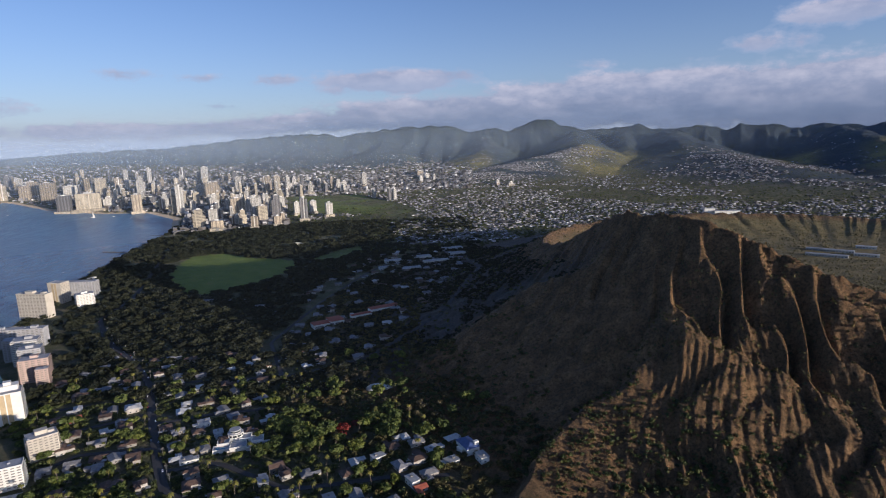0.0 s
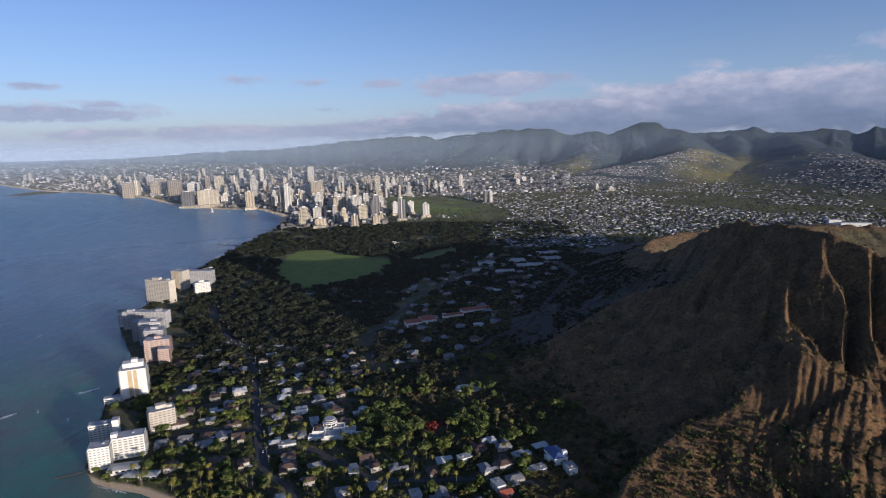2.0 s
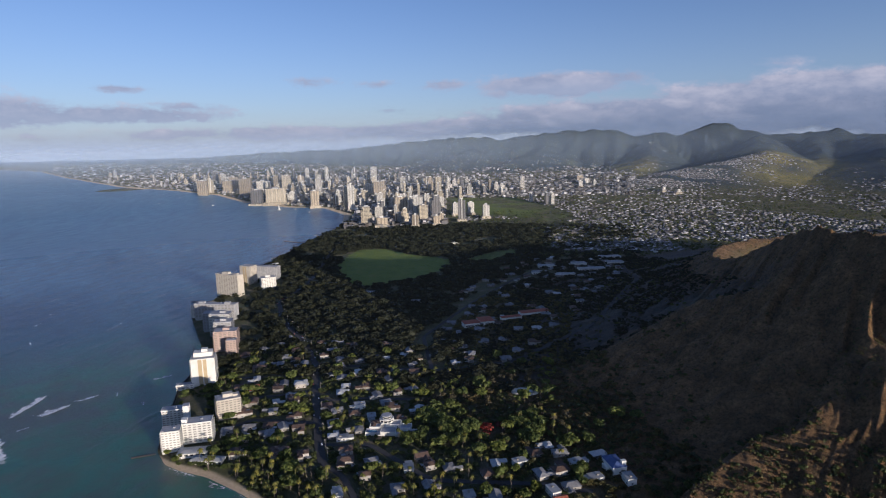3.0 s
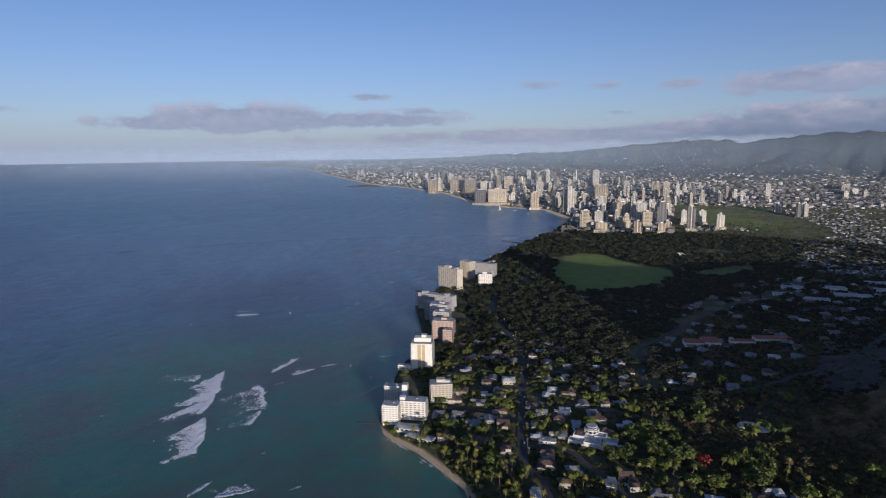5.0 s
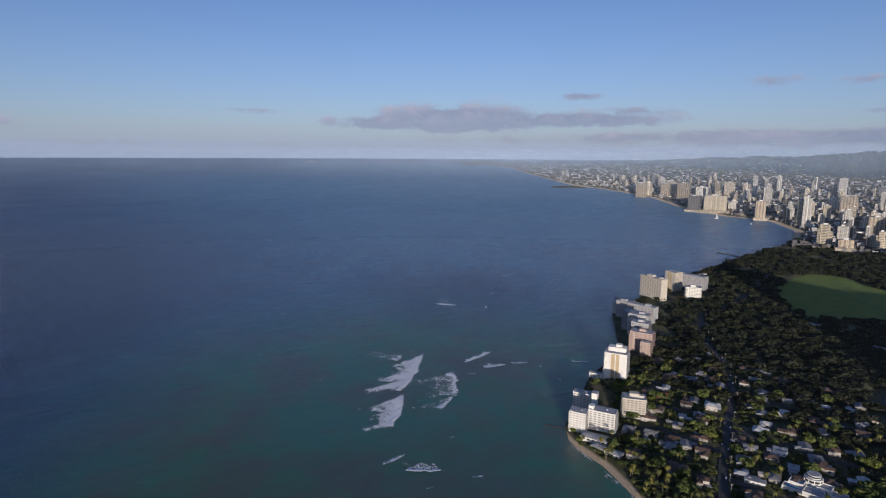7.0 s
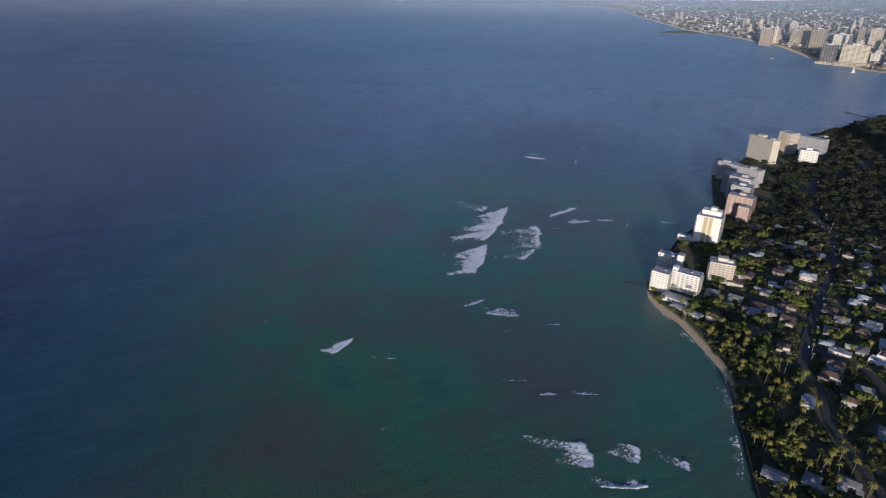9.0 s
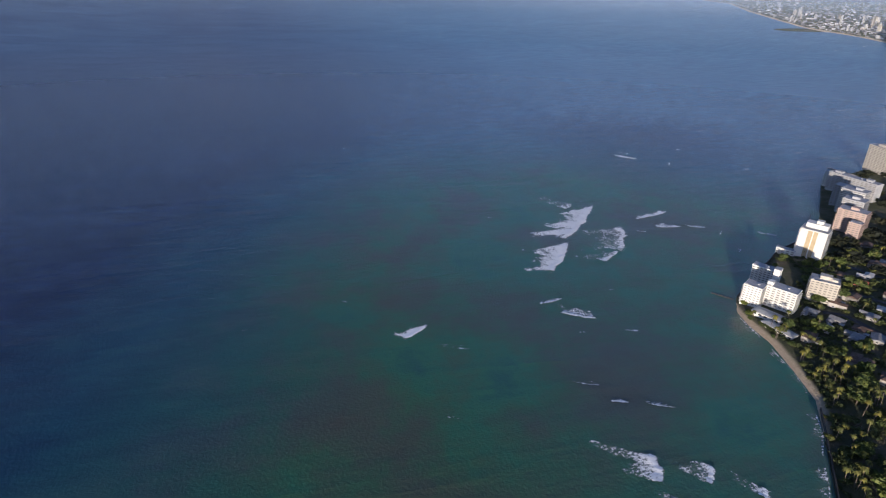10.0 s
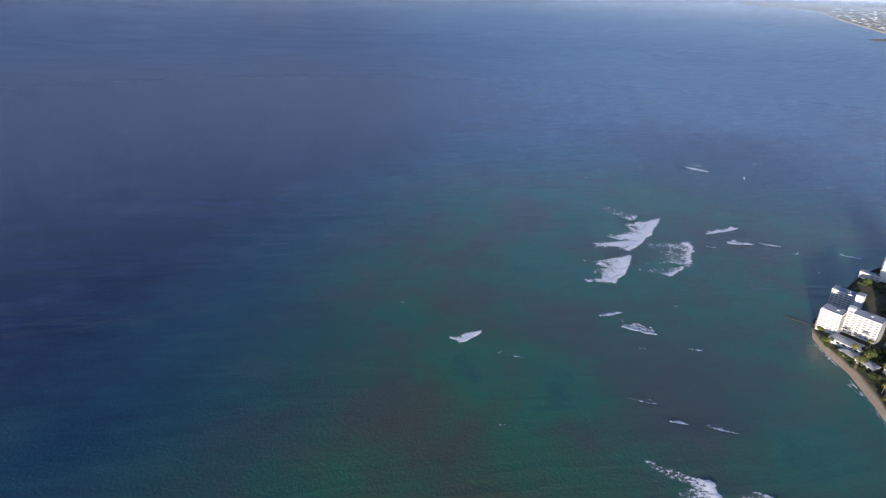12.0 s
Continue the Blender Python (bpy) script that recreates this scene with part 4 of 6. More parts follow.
for k, (x0, x1, y0, y1, z1) in enumerate(((-17, -5, -13, 1, 2.0), (4.5, 16, -9, 2, 3.0), (16.3, 28, -14, -3, 1.6), (-20, -4, -22, -13.2, 0.2), (-3.8, 12, -22, -9.4, 0.9), (12.3, 24, -24, -14.3, 0.0), (24.3, 37, -22, -14.3, 0.6))):
    part("wing", boxes((x0, x1, y0, y1, -5, z1)), white_wall, villa)
    part("deck", boxes((x0 + 0.6, x1 - 0.6, y0 + 0.6, y1 - 0.6, z1, z1 + 0.2)), roof_felt, villa, "grey roof deck")
    part("parapet", boxes((x0 - 0.05, x1 + 0.05, y0 - 0.15, y0 + 0.5, z1 - 0.2, z1 + 0.9), (x0 - 0.05, x0 + 0.5, y0 + 0.5, y1 - 0.5, z1 - 0.2, z1 + 0.9), (x1 - 0.5, x1 + 0.05, y0 + 0.5, y1 - 0.5, z1 - 0.2, z1 + 0.9), (x0 - 0.05, x1 + 0.05, y1 - 0.5, y1 + 0.15, z1 - 0.2, z1 + 0.9)), white_wall, villa)
    windows_on(villa, [(x0 + 2 + i * 4, x0 + 4.4 + i * 4, y0 - 0.06, y0 + 0.06, -1.2, z1 - 1.0) for i in range(int((x1 - x0 - 3) / 4))] if z1 > 1 else [])
part("pool", boxes((-17, -8, -20, -15, 0.3, 0.55)), material("pool_water", (0.05, 0.2, 0.32), 0.1), villa, "blue swimming pool")

# curved white terrace wall in the woods
wall_arc = bmesh.new()
rings = []
for i in range(15):
    a = radians(200 + i * 10)
    rings.append([wall_arc.verts.new(((18 + o) * math.cos(a), (11 + o) * math.sin(a), z)) for o, z in ((0, -4), (0, 3), (1.6, 3), (1.6, -4))])
for p, q in zip(rings, rings[1:]):
    for k in range(4):
        wall_arc.faces.new((p[k], q[k], q[(k + 1) % 4], p[(k + 1) % 4]))
wall_arc.faces.new(rings[0])
wall_arc.faces.new(rings[-1][::-1])
terrace = thing("curved_terrace", pose(-92, 742, on_ground(-92, 742) + 1), "pale curved concrete terrace in dry woods", "terrace")
part("wall", wall_arc, white_wall, terrace)
bm = bmesh.new()
bmesh.ops.create_cone(bm, cap_ends=True, segments=24, radius1=13, radius2=12.6, depth=1.2, matrix=Matrix.Translation((0, 1, 0)) @ Matrix.Diagonal((1.3, 0.75, 1, 1)))
part("floor_slab", bm, white_wall, terrace)

# ---- roads ----


def ribbon(name, pts, width, mat, label, lift=0.5):
    pts = [Vector(p) for p in pts]
    fine = []
    for a, b in zip(pts, pts[1:]):
        n = max(2, int((b - a).length / 6))
        fine += [a.lerp(b, i / n) for i in range(n)]
    fine.append(pts[-1])
    for _ in range(3):
        fine = [fine[0]] + [(fine[i - 1] + fine[i] * 2 + fine[i + 1]) / 4 for i in range(1, len(fine) - 1)] + [fine[-1]]
    vs, fs = [], []
    for i, p in enumerate(fine):
        t = (fine[min(i + 1, len(fine) - 1)] - fine[max(i - 1, 0)]).normalized()
        nrm = Vector((-t.y, t.x))
        za = max(on_ground(*(p + nrm * s * width / 2)) for s in (-1, 0, 1)) + lift
        for s, dz in ((-1, -1.5), (-1, 0), (1, 0), (1, -1.5)):
            q = p + nrm * s * width / 2
            vs.append((q.x, q.y, za + dz))
    for i in range(len(fine) - 1):
        for k in range(3):
            a = i * 4 + k
            fs.append((a, a + 1, a + 5, a + 4))
    return tagged(mesh_object(name, vs, fs, mat), label, "road", kind="structure")


ribbon("road_main", ROAD_MAIN, 10, asphalt, "dark asphalt avenue lined with trees")
for i, pts in enumerate(SIDE_ROADS):
    ribbon("road_side_%d" % (i + 1), pts, 6.5, asphalt, "narrow asphalt side street", 0.42)
# ---- trees ----


def let_light_through(m, col, share=0.35):
    """Leaves pass part of the light on to their far side."""
    tr = m.node_tree.nodes.new("ShaderNodeBsdfTranslucent")
    ms = m.node_tree.nodes.new("ShaderNodeMixShader")
    ms.inputs[0].default_value = share
    link(m, col, tr.inputs["Color"])
    link(m, m.node_tree.nodes["Principled BSDF"].outputs[0], ms.inputs[1])
    link(m, tr.outputs[0], ms.inputs[2])
    link(m, ms.outputs[0], m.node_tree.nodes["Material Output"].inputs["Surface"])


def leaf_stuff_material(name, dark, mid, light):
    m = material(name, mid, 0.75)
    geo = m.node_tree.nodes.new("ShaderNodeNewGeometry")
    col = ramp(m, geo.outputs["Random Per Island"], [(0.0, dark), (0.5, mid), (1.0, light)])
    tone = ramp(m, attribute(m, "tone"), [(0.0, (0.55, 0.6, 0.6)), (0.5, (1, 1, 1)), (0.85, (1.2, 1.12, 0.85)), (1.0, (1.3, 1.1, 0.8))])
    col = mix(m, 1.0, col, tone, "MULTIPLY")
    colour(m, col)
    let_light_through(m, col)
    return m


def leaf_material(name, dark, mid, light):
    m = material(name, mid, 0.7)
    geo = m.node_tree.nodes.new("ShaderNodeNewGeometry")
    info = m.node_tree.nodes.new("ShaderNodeObjectInfo")
    col = ramp(m, geo.outputs["Random Per Island"], [(0.0, dark), (0.5, mid), (1.0, light)])
    tone = ramp(m, info.outputs["Random"], [(0.0, (0.6, 0.66, 0.6)), (0.5, (1, 1, 1)), (1.0, (1.4, 1.25, 0.8))])
    col = mix(m, 1.0, col, tone, "MULTIPLY")
    colour(m, col)
    let_light_through(m, col)
    return m


foliage = leaf_material("broad_leaves", (0.05, 0.076, 0.015), (0.1, 0.132, 0.026), (0.16, 0.19, 0.042))
palm_leaves = leaf_material("palm_fronds", (0.08, 0.095, 0.018), (0.15, 0.155, 0.03), (0.22, 0.2, 0.05))
wood_foliage = leaf_stuff_material("woodland_leaves", (0.038, 0.054, 0.014), (0.07, 0.09, 0.023), (0.11, 0.128, 0.036))
# leaf colour darkened to imitate the shade lying over the park
shade_dark_foliage = leaf_stuff_material("shade_darkened_leaves", (0.012, 0.017, 0.007), (0.019, 0.025, 0.01), (0.029, 0.034, 0.013))
dry_foliage = leaf_stuff_material("dry_woodland_leaves", (0.05, 0.05, 0.018), (0.09, 0.085, 0.028), (0.14, 0.12, 0.045))
scrub_leaves = leaf_stuff_material("dry_scrub_leaves", (0.055, 0.055, 0.02), (0.11, 0.1, 0.038), (0.18, 0.15, 0.06))
red_leaves = leaf_material("red_blossom", (0.09, 0.012, 0.011), (0.16, 0.02, 0.017), (0.24, 0.035, 0.028))
dry_leaves = leaf_material("dry_leaves", (0.06, 0.052, 0.026), (0.11, 0.09, 0.042), (0.16, 0.13, 0.065))
bark = mottled("bark", (0.1, 0.08, 0.06), (0.17, 0.14, 0.11), 0.8, 0.9, 0.3)


def crown_quads(rs, blobs, per_blob, leaf, flat=0.62):
    """Leaf clumps of a crown about 1 wide and high: an array of quads on the skins of overlapping blobs."""
    out = []
    for b in range(blobs):
        a, w0 = rs.uniform(0, 2 * np.pi), np.sqrt(rs.uniform(0, 1)) * 0.33
        c = np.array([w0 * np.cos(a), w0 * np.sin(a), 0.42 + rs.uniform(-0.16, 0.2) * (1 - w0)])
        rad = rs.uniform(0.16, 0.27)
        for k in range(per_blob):
            n = rs.normal(size=3)
            n[2] = abs(n[2]) * 0.9 + 0.05 if rs.uniform() < 0.8 else n[2]
            n /= np.linalg.norm(n)
            p = c + n * rad * np.array([1, 1, flat]) * rs.uniform(0.75, 1.1)
            q = n * np.array([1, 1, 0.4]) + rs.normal(size=3) * 0.4
            t = np.cross(q, rs.normal(size=3))
            t /= np.linalg.norm(t)
            u = np.cross(q / np.linalg.norm(q), t)
            s = leaf * rs.uniform(0.6, 1.4)
            w = s * rs.uniform(0.5, 0.9)
            out.append([p - t * s - u * w * 0.4, p + t * s * 0.3 - u * w, p + t * s + u * w * 0.3, p - t * s * 0.2 + u * w])
    return np.array(out)


def trunk_mesh(name, height, r0, r1, limbs, rs):
    bm = bmesh.new()

    def limb(a, b, ra, rb):
        ax = (b - a).normalized()
        sx = ax.orthogonal().normalized()
        sy = ax.cross(sx)
        rings = [[bm.verts.new(p + (sx * math.cos(k * math.pi / 3) + sy * math.sin(k * math.pi / 3)) * r) for k in range(6)] for p, r in ((a, ra), ((a + b) / 2 + sx * 0.12, (ra + rb) / 2), (b, rb))]
        for q in range(2):
            for k in range(6):
                bm.faces.new((rings[q][k], rings[q][(k + 1) % 6], rings[q + 1][(k + 1) % 6], rings[q + 1][k]))

    limb(Vector((0, 0, -1)), Vector((0.2, 0.1, height)), r0, r1)
    for i in range(limbs):
        a = i * 2.4 + rs.uniform(0, 1)
        limb(Vector((0.15, 0.08, height * 0.8)), Vector((math.cos(a) * height * 0.5, math.sin(a) * height * 0.5, height * 1.35)), r1, r1 * 0.3)
    me = bpy.data.meshes.new(name)
    bm.to_mesh(me)
    bm.free()
    me.materials.append(bark)
    return me


def quads_mesh(name, quads, mat):
    k = len(quads)
    me = bpy.data.meshes.new(name)
    me.from_pydata([tuple(v) for v in quads.reshape(-1, 3)], [], [tuple(range(i * 4, i * 4 + 4)) for i in range(k)])
    me.materials.append(mat)
    return me


TREE_KINDS = []
for i in range(5):
    rs = np.random.RandomState(40 + i)
    size = (9, 11, 12, 14, 8)[i]
    q = crown_quads(rs, 13, 36, 0.115) * np.array([size, size, size * 0.85])
    q[:, :, 2] += size * 0.08
    TREE_KINDS.append((trunk_mesh("trunk", size * 0.42, size * 0.03, size * 0.018, 4, rs), quads_mesh("crown", q, foliage), size))
q = crown_quads(np.random.RandomState(99), 9, 26, 0.08) * np.array([11, 11, 7])
RED_TREE = (trunk_mesh("trunk", 3.6, 0.3, 0.2, 4, np.random.RandomState(5)), quads_mesh("crown", q, red_leaves), 11)


DRY_KINDS = []
for i in range(2):
    rs = np.random.RandomState(70 + i)
    q = crown_quads(rs, 11, 24, 0.1) * np.array([11, 11, 9])
    DRY_KINDS.append((trunk_mesh("trunk", 4.2, 0.3, 0.2, 5, rs), quads_mesh("crown", q, dry_leaves), 11))


def palm_meshes(height, seed):
    rs = np.random.RandomState(seed)
    bm = bmesh.new()
    lean = rs.uniform(-1.5, 1.5, 2)
    prev = None
    for k in range(7):
        f = k / 6
        c = Vector((lean[0] * f * f, lean[1] * f * f, -0.5 + (height + 0.5) * f))
        r = 0.26 - 0.1 * f + (0.1 if k == 0 else 0)
        ring = [bm.verts.new(c + Vector((math.cos(a) * r, math.sin(a) * r, 0))) for a in np.arange(6) * math.pi / 3]
        if prev:
            for a in range(6):
                bm.faces.new((prev[a], prev[(a + 1) % 6], ring[(a + 1) % 6], ring[a]))
        prev = ring
    trunk = bpy.data.meshes.new("trunk")
    bm.to_mesh(trunk)
    bm.free()
    trunk.materials.append(bark)
    vs, fs = [], []
    top = np.array([lean[0], lean[1], height])
    for i in range(15):
        a = i * 2.399 + rs.uniform(-0.2, 0.2)
        up = rs.uniform(-0.15, 0.75)
        ln = rs.uniform(2.8, 3.8)
        side = np.array([-np.sin(a), np.cos(a), 0])
        for k in range(5):
            f = k / 4
            p = top + np.array([np.cos(a), np.sin(a), 0]) * ln * f * (1 - 0.2 * f * (1 - up)) + np.array([0, 0, ln * (up * f - 0.95 * f * f)])
            w = 0.62 * math.sin(math.pi * min(0.97, 0.12 + f * 0.86))
            vs += [tuple(p - side * w - np.array([0, 0, w * 0.45])), tuple(p), tuple(p + side * w - np.array([0, 0, w * 0.45]))]
        o = len(vs) - 15
        for k in range(4):
            fs += [(o + k * 3, o + k * 3 + 1, o + k * 3 + 4, o + k * 3 + 3), (o + k * 3 + 1, o + k * 3 + 2, o + k * 3 + 5, o + k * 3 + 4)]
    crown = bpy.data.meshes.new("fronds")
    crown.from_pydata(vs, [], fs)
    crown.materials.append(palm_leaves)
    return trunk, crown


PALM_KINDS = [palm_meshes(h, s) for h, s in ((11, 1), (14, 2), (8.5, 3), (12.5, 4))]


def put_tree(x, y, kind, scale, label="broadleaf tree with a full green crown"):
    root = thing("tree", Matrix.LocRotScale((x, y, on_ground(x, y) - 0.2), Euler((0, 0, RNG.uniform(0, 6.28))), (scale, scale, scale * RNG.uniform(0.85, 1.15))),
                 label, "tree", "trees of the neighbourhood")
    for nm, me in (("trunk", kind[0]), ("crown", kind[1])):
        o = new(nm, me)
        o.parent = root


def put_palm(x, y, kind, scale):
    root = thing("palm_tree", Matrix.LocRotScale((x, y, on_ground(x, y) - 0.2), Euler((0, 0, RNG.uniform(0, 6.28))), (scale,) * 3),
                 "coconut palm with drooping sunlit fronds", "palm tree", "palms of the neighbourhood")
    for nm, me in (("trunk", kind[0]), ("fronds", kind[1])):
        o = new(nm, me)
        o.parent = root


house_at = np.array(taken + [(-246, 621), (-230, 610), (-222, 600), (-262, 612), (-252, 602), (-238, 596), (-208, 600), (-212, 612), (-466, 523), (-442, 549), (-512, 579), (-448, 612), (-553, 695)])


def free_of_houses(x, y, gap):
    return np.hypot(house_at[:, 0] - x, house_at[:, 1] - y).min() > gap


def block_free(x, y):
    return not (-560 < x < -425 and 505 < y < 640 and x + 0.9 * (y - 520) < -412)


count = tries = 0
while count < 150 and tries < 6000:
    tries += 1
    x, y = RNG.uniform(-560, 60), RNG.uniform(345, 860)
    sd = float(shore_distance(np.array([x]), np.array([y]))[0])
    gap = math.hypot(x - CRATER[0], y - CRATER[1]) - RIM
    if sd < 14 or gap < 300 or (x > 0 and gap < 390) or road_gap(x, y) < 7 or not free_of_houses(x, y, 9.5) or not block_free(x, y):
        continue
    put_tree(x, y, TREE_KINDS[RNG.randint(0, 5)], RNG.uniform(0.85, 1.55))
    count += 1
for x, y, s in ((-449, 495, 0.7), (-441, 490, 0.55), (-429, 494, 0.5), (-406, 502, 0.7), (-545, 622, 0.6), (-408, 542, 1.1), (-395, 548, 1.2), (-404, 487, 0.45), (-386, 493, 0.7), (-364, 489, 0.8), (-455, 500, 0.5), (-295, 476, 1.7), (-303, 482, 1.2), (-402, 545, 1.0), (-412, 536, 0.9), (-400, 536, 0.8), (-478, 520, 0.8), (-470, 507, 0.8)):
    put_tree(x, y, TREE_KINDS[1], s)
for x, y, s in ((-122, 632, 1.75), (-110, 641, 1.4), (-134, 639, 1.3), (-124, 620, 1.2)):
    put_tree(x, y, RED_TREE, s, "tree covered in dark red blossom")
stand = []
while len(stand) < 135:
    x, y = RNG.uniform(-240, 50), RNG.uniform(580, 845)
    if in_polygon(x, y, GROVE) and free_of_houses(x, y, 9) and not (-144 < x < -98 and 585 < y < 652) and math.hypot(x + 92, y - 738) > 24 and min([math.hypot(x - a, y - b) for a, b in stand] or [99]) > 9.5:
        stand.append((x, y))
        dry = y > 660 + 22 * math.sin(x / 17)
        put_tree(x, y, DRY_KINDS[RNG.randint(0, 2)] if dry else TREE_KINDS[RNG.randint(0, 5)], RNG.uniform(0.55, 0.8) if dry and -135 < x < -50 and y < 738 else RNG.uniform(0.8, 1.2) if dry else RNG.uniform(1.2, 1.75),
                 "dry brown thin-leaved tree in the grove" if dry else "tall broadleaf tree with a bright green crown")
count = tries = 0
while count < 250 and tries < 6000:
    tries += 1
    if RNG.uniform() < 0.72:
        x, y = RNG.uniform(-420, -110), RNG.uniform(300, 520)
    else:
        x, y = RNG.uniform(-560, 20), RNG.uniform(400, 800)
    sd = float(shore_distance(np.array([x]), np.array([y]))[0])
    if sd < (3.5 if y < 440 else 7) or road_gap(x, y) < 6 or not free_of_houses(x, y, 7) or not block_free(x, y) or math.hypot(x - CRATER[0], y - CRATER[1]) - RIM < 330:
        continue
    put_palm(x, y, PALM_KINDS[RNG.randint(0, 4)], RNG.uniform(0.95, 1.35))
    count += 1


def forest(name, xs, ys, sizes, mat, label, blobs, per_blob, leaf, seed, squash=0.75, kinds=6, lift=0.0):
    """Many crowns joined into one mesh of kind stuff."""
    rs = np.random.RandomState(seed)
    kits = [crown_quads(rs, blobs, per_blob, leaf) for _ in range(kinds)]
    zs = ground(xs, ys)
    vs, tone = [], []
    for k in range(kinds):
        pick = np.arange(len(xs)) % kinds == k
        n = pick.sum()
        if not n:
            continue
        a = rs.uniform(0, 6.28, n)
        c, s = np.cos(a)[:, None, None], np.sin(a)[:, None, None]
        q = kits[k][None]
        sz = sizes[pick][:, None, None]
        X = (q[..., 0] * c - q[..., 1] * s) * sz + xs[pick][:, None, None]
        Y = (q[..., 0] * s + q[..., 1] * c) * sz + ys[pick][:, None, None]
        Z = (q[..., 2] - 0.12) * sz * squash * rs.uniform(0.75, 1.25, n)[:, None, None] + zs[pick][:, None, None] + lift
        X, Y, Z = warp(X, Y, Z)
        vs.append(np.stack([X, Y, Z], -1).reshape(-1, 3))
        tone.append(np.repeat(rs.uniform(0, 1, n), kits[k].shape[0] * 4))
    v = np.concatenate(vs)
    ob = mesh_object(name, v, np.arange(len(v)).reshape(-1, 4), mat)
    float_attribute(ob, "tone", np.concatenate(tone))
    return tagged(ob, label, "trees", kind="stuff")


def road_clear(xs, ys, gap):
    best = np.full(len(xs), 1e9)
    for pts in [ROAD_MAIN] + SIDE_ROADS:
        for (ax, ay), (bx, by) in zip(pts, pts[1:]):
            dx, dy = bx - ax, by - ay
            t = np.clip(((xs - ax) * dx + (ys - ay) * dy) / (dx * dx + dy * dy), 0, 1)
            best = np.minimum(best, np.hypot(xs - ax - t * dx, ys - ay - t * dy))
    return best > gap


def house_clear(xs, ys, gap):
    best = np.minimum(np.hypot(xs + 122, ys - 628) - 8, np.hypot(xs + 92, ys - 735) - 16)
    best = np.minimum(best, np.where(hashed(np.floor(xs * 3), np.floor(ys * 3)) < 0.75, 20 * np.hypot((xs + 60) / 95, (ys - 765) / 48) - 8, best))
    for a, b in house_at:
        best = np.minimum(best, np.hypot(xs - a, ys - b))
    return best > gap


# park woods, reaching south so their shade-darkened leaves cover the dim gardens
xs, ys = RNG.uniform(-1150, 120, 9800), RNG.uniform(735, 2480, 9800)
sd = shore_distance(xs, ys)
gap = np.hypot(xs - CRATER[0], ys - CRATER[1]) - RIM
east = np.interp(ys, [800, 1000, 1300, 1700, 2400], [-150, -240, -300, -160, -250])
ok = (sd > 12) & (gap > 330) & ~in_polygon(xs, ys, PARK_LAWN) & ~in_polygon(xs, ys, EAST_LAWN) & road_clear(xs, ys, 9) & house_clear(xs, ys, 10) & ((xs < east) | (RNG.uniform(size=9800) < 0.35))
ok &= ~((xs < -580) & (ys < 1420) & (sd < 110) & (ys > 780)) | (RNG.uniform(size=9800) < 0.12)
ok &= fractal(xs / 130, ys / 130, 3, 31) > 0.27
xs, ys = xs[ok], ys[ok]
forest("park_trees", xs, ys, RNG.uniform(14, 30, len(xs)), shade_dark_foliage, "dense-crowned park trees, their green darkened to imitate shade", 9, 9, 0.18, 3, 0.52)
# trees and hedges between the near houses
xs, ys = RNG.uniform(-560, 90, 6000), RNG.uniform(335, 900, 6000)
sd = shore_distance(xs, ys)
gap = np.hypot(xs - CRATER[0], ys - CRATER[1]) - RIM
ok = (sd > np.where(ys < 440, 3, 8)) & (gap > 290) & ((xs < 0) | (gap > 390)) & road_clear(xs, ys, 6.5) & house_clear(xs, ys, 8.5) & ~((xs > -560) & (xs < -425) & (ys > 505) & (ys < 640) & (xs + 0.9 * (ys - 520) < -412))
# fewer of these brighter shrubs where the gardens lie in shade
ok &= (ys < 735 + 30 * np.sin(xs / 23)) | (xs < -430) | (hashed(np.floor(xs), np.floor(ys)) < 0.25)
xs, ys = xs[ok], ys[ok]
forest("garden_shrubs", xs, ys, RNG.uniform(4, 11, len(xs)), wood_foliage, "garden shrubs and small trees between houses", 6, 10, 0.19, 4, 0.6)
# woods at the foot of the crater
xs, ys = RNG.uniform(-260, 330, 9000), RNG.uniform(330, 1300, 9000)
gap = np.hypot(xs - CRATER[0], ys - CRATER[1]) - RIM
sunny = (np.degrees(np.arctan2(ys - CRATER[1], xs - CRATER[0])) % 360 > 218.4) & (gap < 385)
ok = (gap > 215 + 80 * fractal(xs / 60, ys / 60, 3, 5)) & (gap < 460) & (~sunny | (RNG.uniform(size=9000) < 0.1)) & house_clear(xs, ys, 9) & road_clear(xs, ys, 7) & (shore_distance(xs, ys) > 20)
xs, ys = xs[ok], ys[ok]
forest("foothill_trees", xs, ys, RNG.uniform(5, 11, len(xs)), dry_foliage, "scrubby trees at the foot of the crater", 6, 9, 0.2, 6, 0.62)
# scrub on the crater's flanks
xs, ys = RNG.uniform(-60, 1250, 70000), RNG.uniform(330, 1700, 70000)
gap = np.hypot(xs - CRATER[0], ys - CRATER[1]) - RIM
ok = (gap < 330) & (np.degrees(np.arctan2(-xs, ys)) > -45) & (RNG.uniform(size=70000) < np.where(np.degrees(np.arctan2(ys - CRATER[1], xs - CRATER[0])) % 360 > 217, np.interp(gap, [-600, -300, -60, 20, 60, 130, 300], [0.4, 0.45, 0.25, 0.7, 0.9, 1.0, 1.0]), 0.2))
ok &= fractal(xs / 45, ys / 45, 3, 8) > 0.33
xs, ys = xs[ok], ys[ok]
flank = np.degrees(np.arctan2(ys - CRATER[1], xs - CRATER[0])) % 360
forest_green = ((gap[ok] > 170) | ((flank < 202) & (flank > 150) & (gap[ok] > 50))) & (RNG.uniform(size=len(xs)) < np.where(np.degrees(np.arctan2(ys - CRATER[1], xs - CRATER[0])) % 360 > 218.4, 0.34, 0.5))
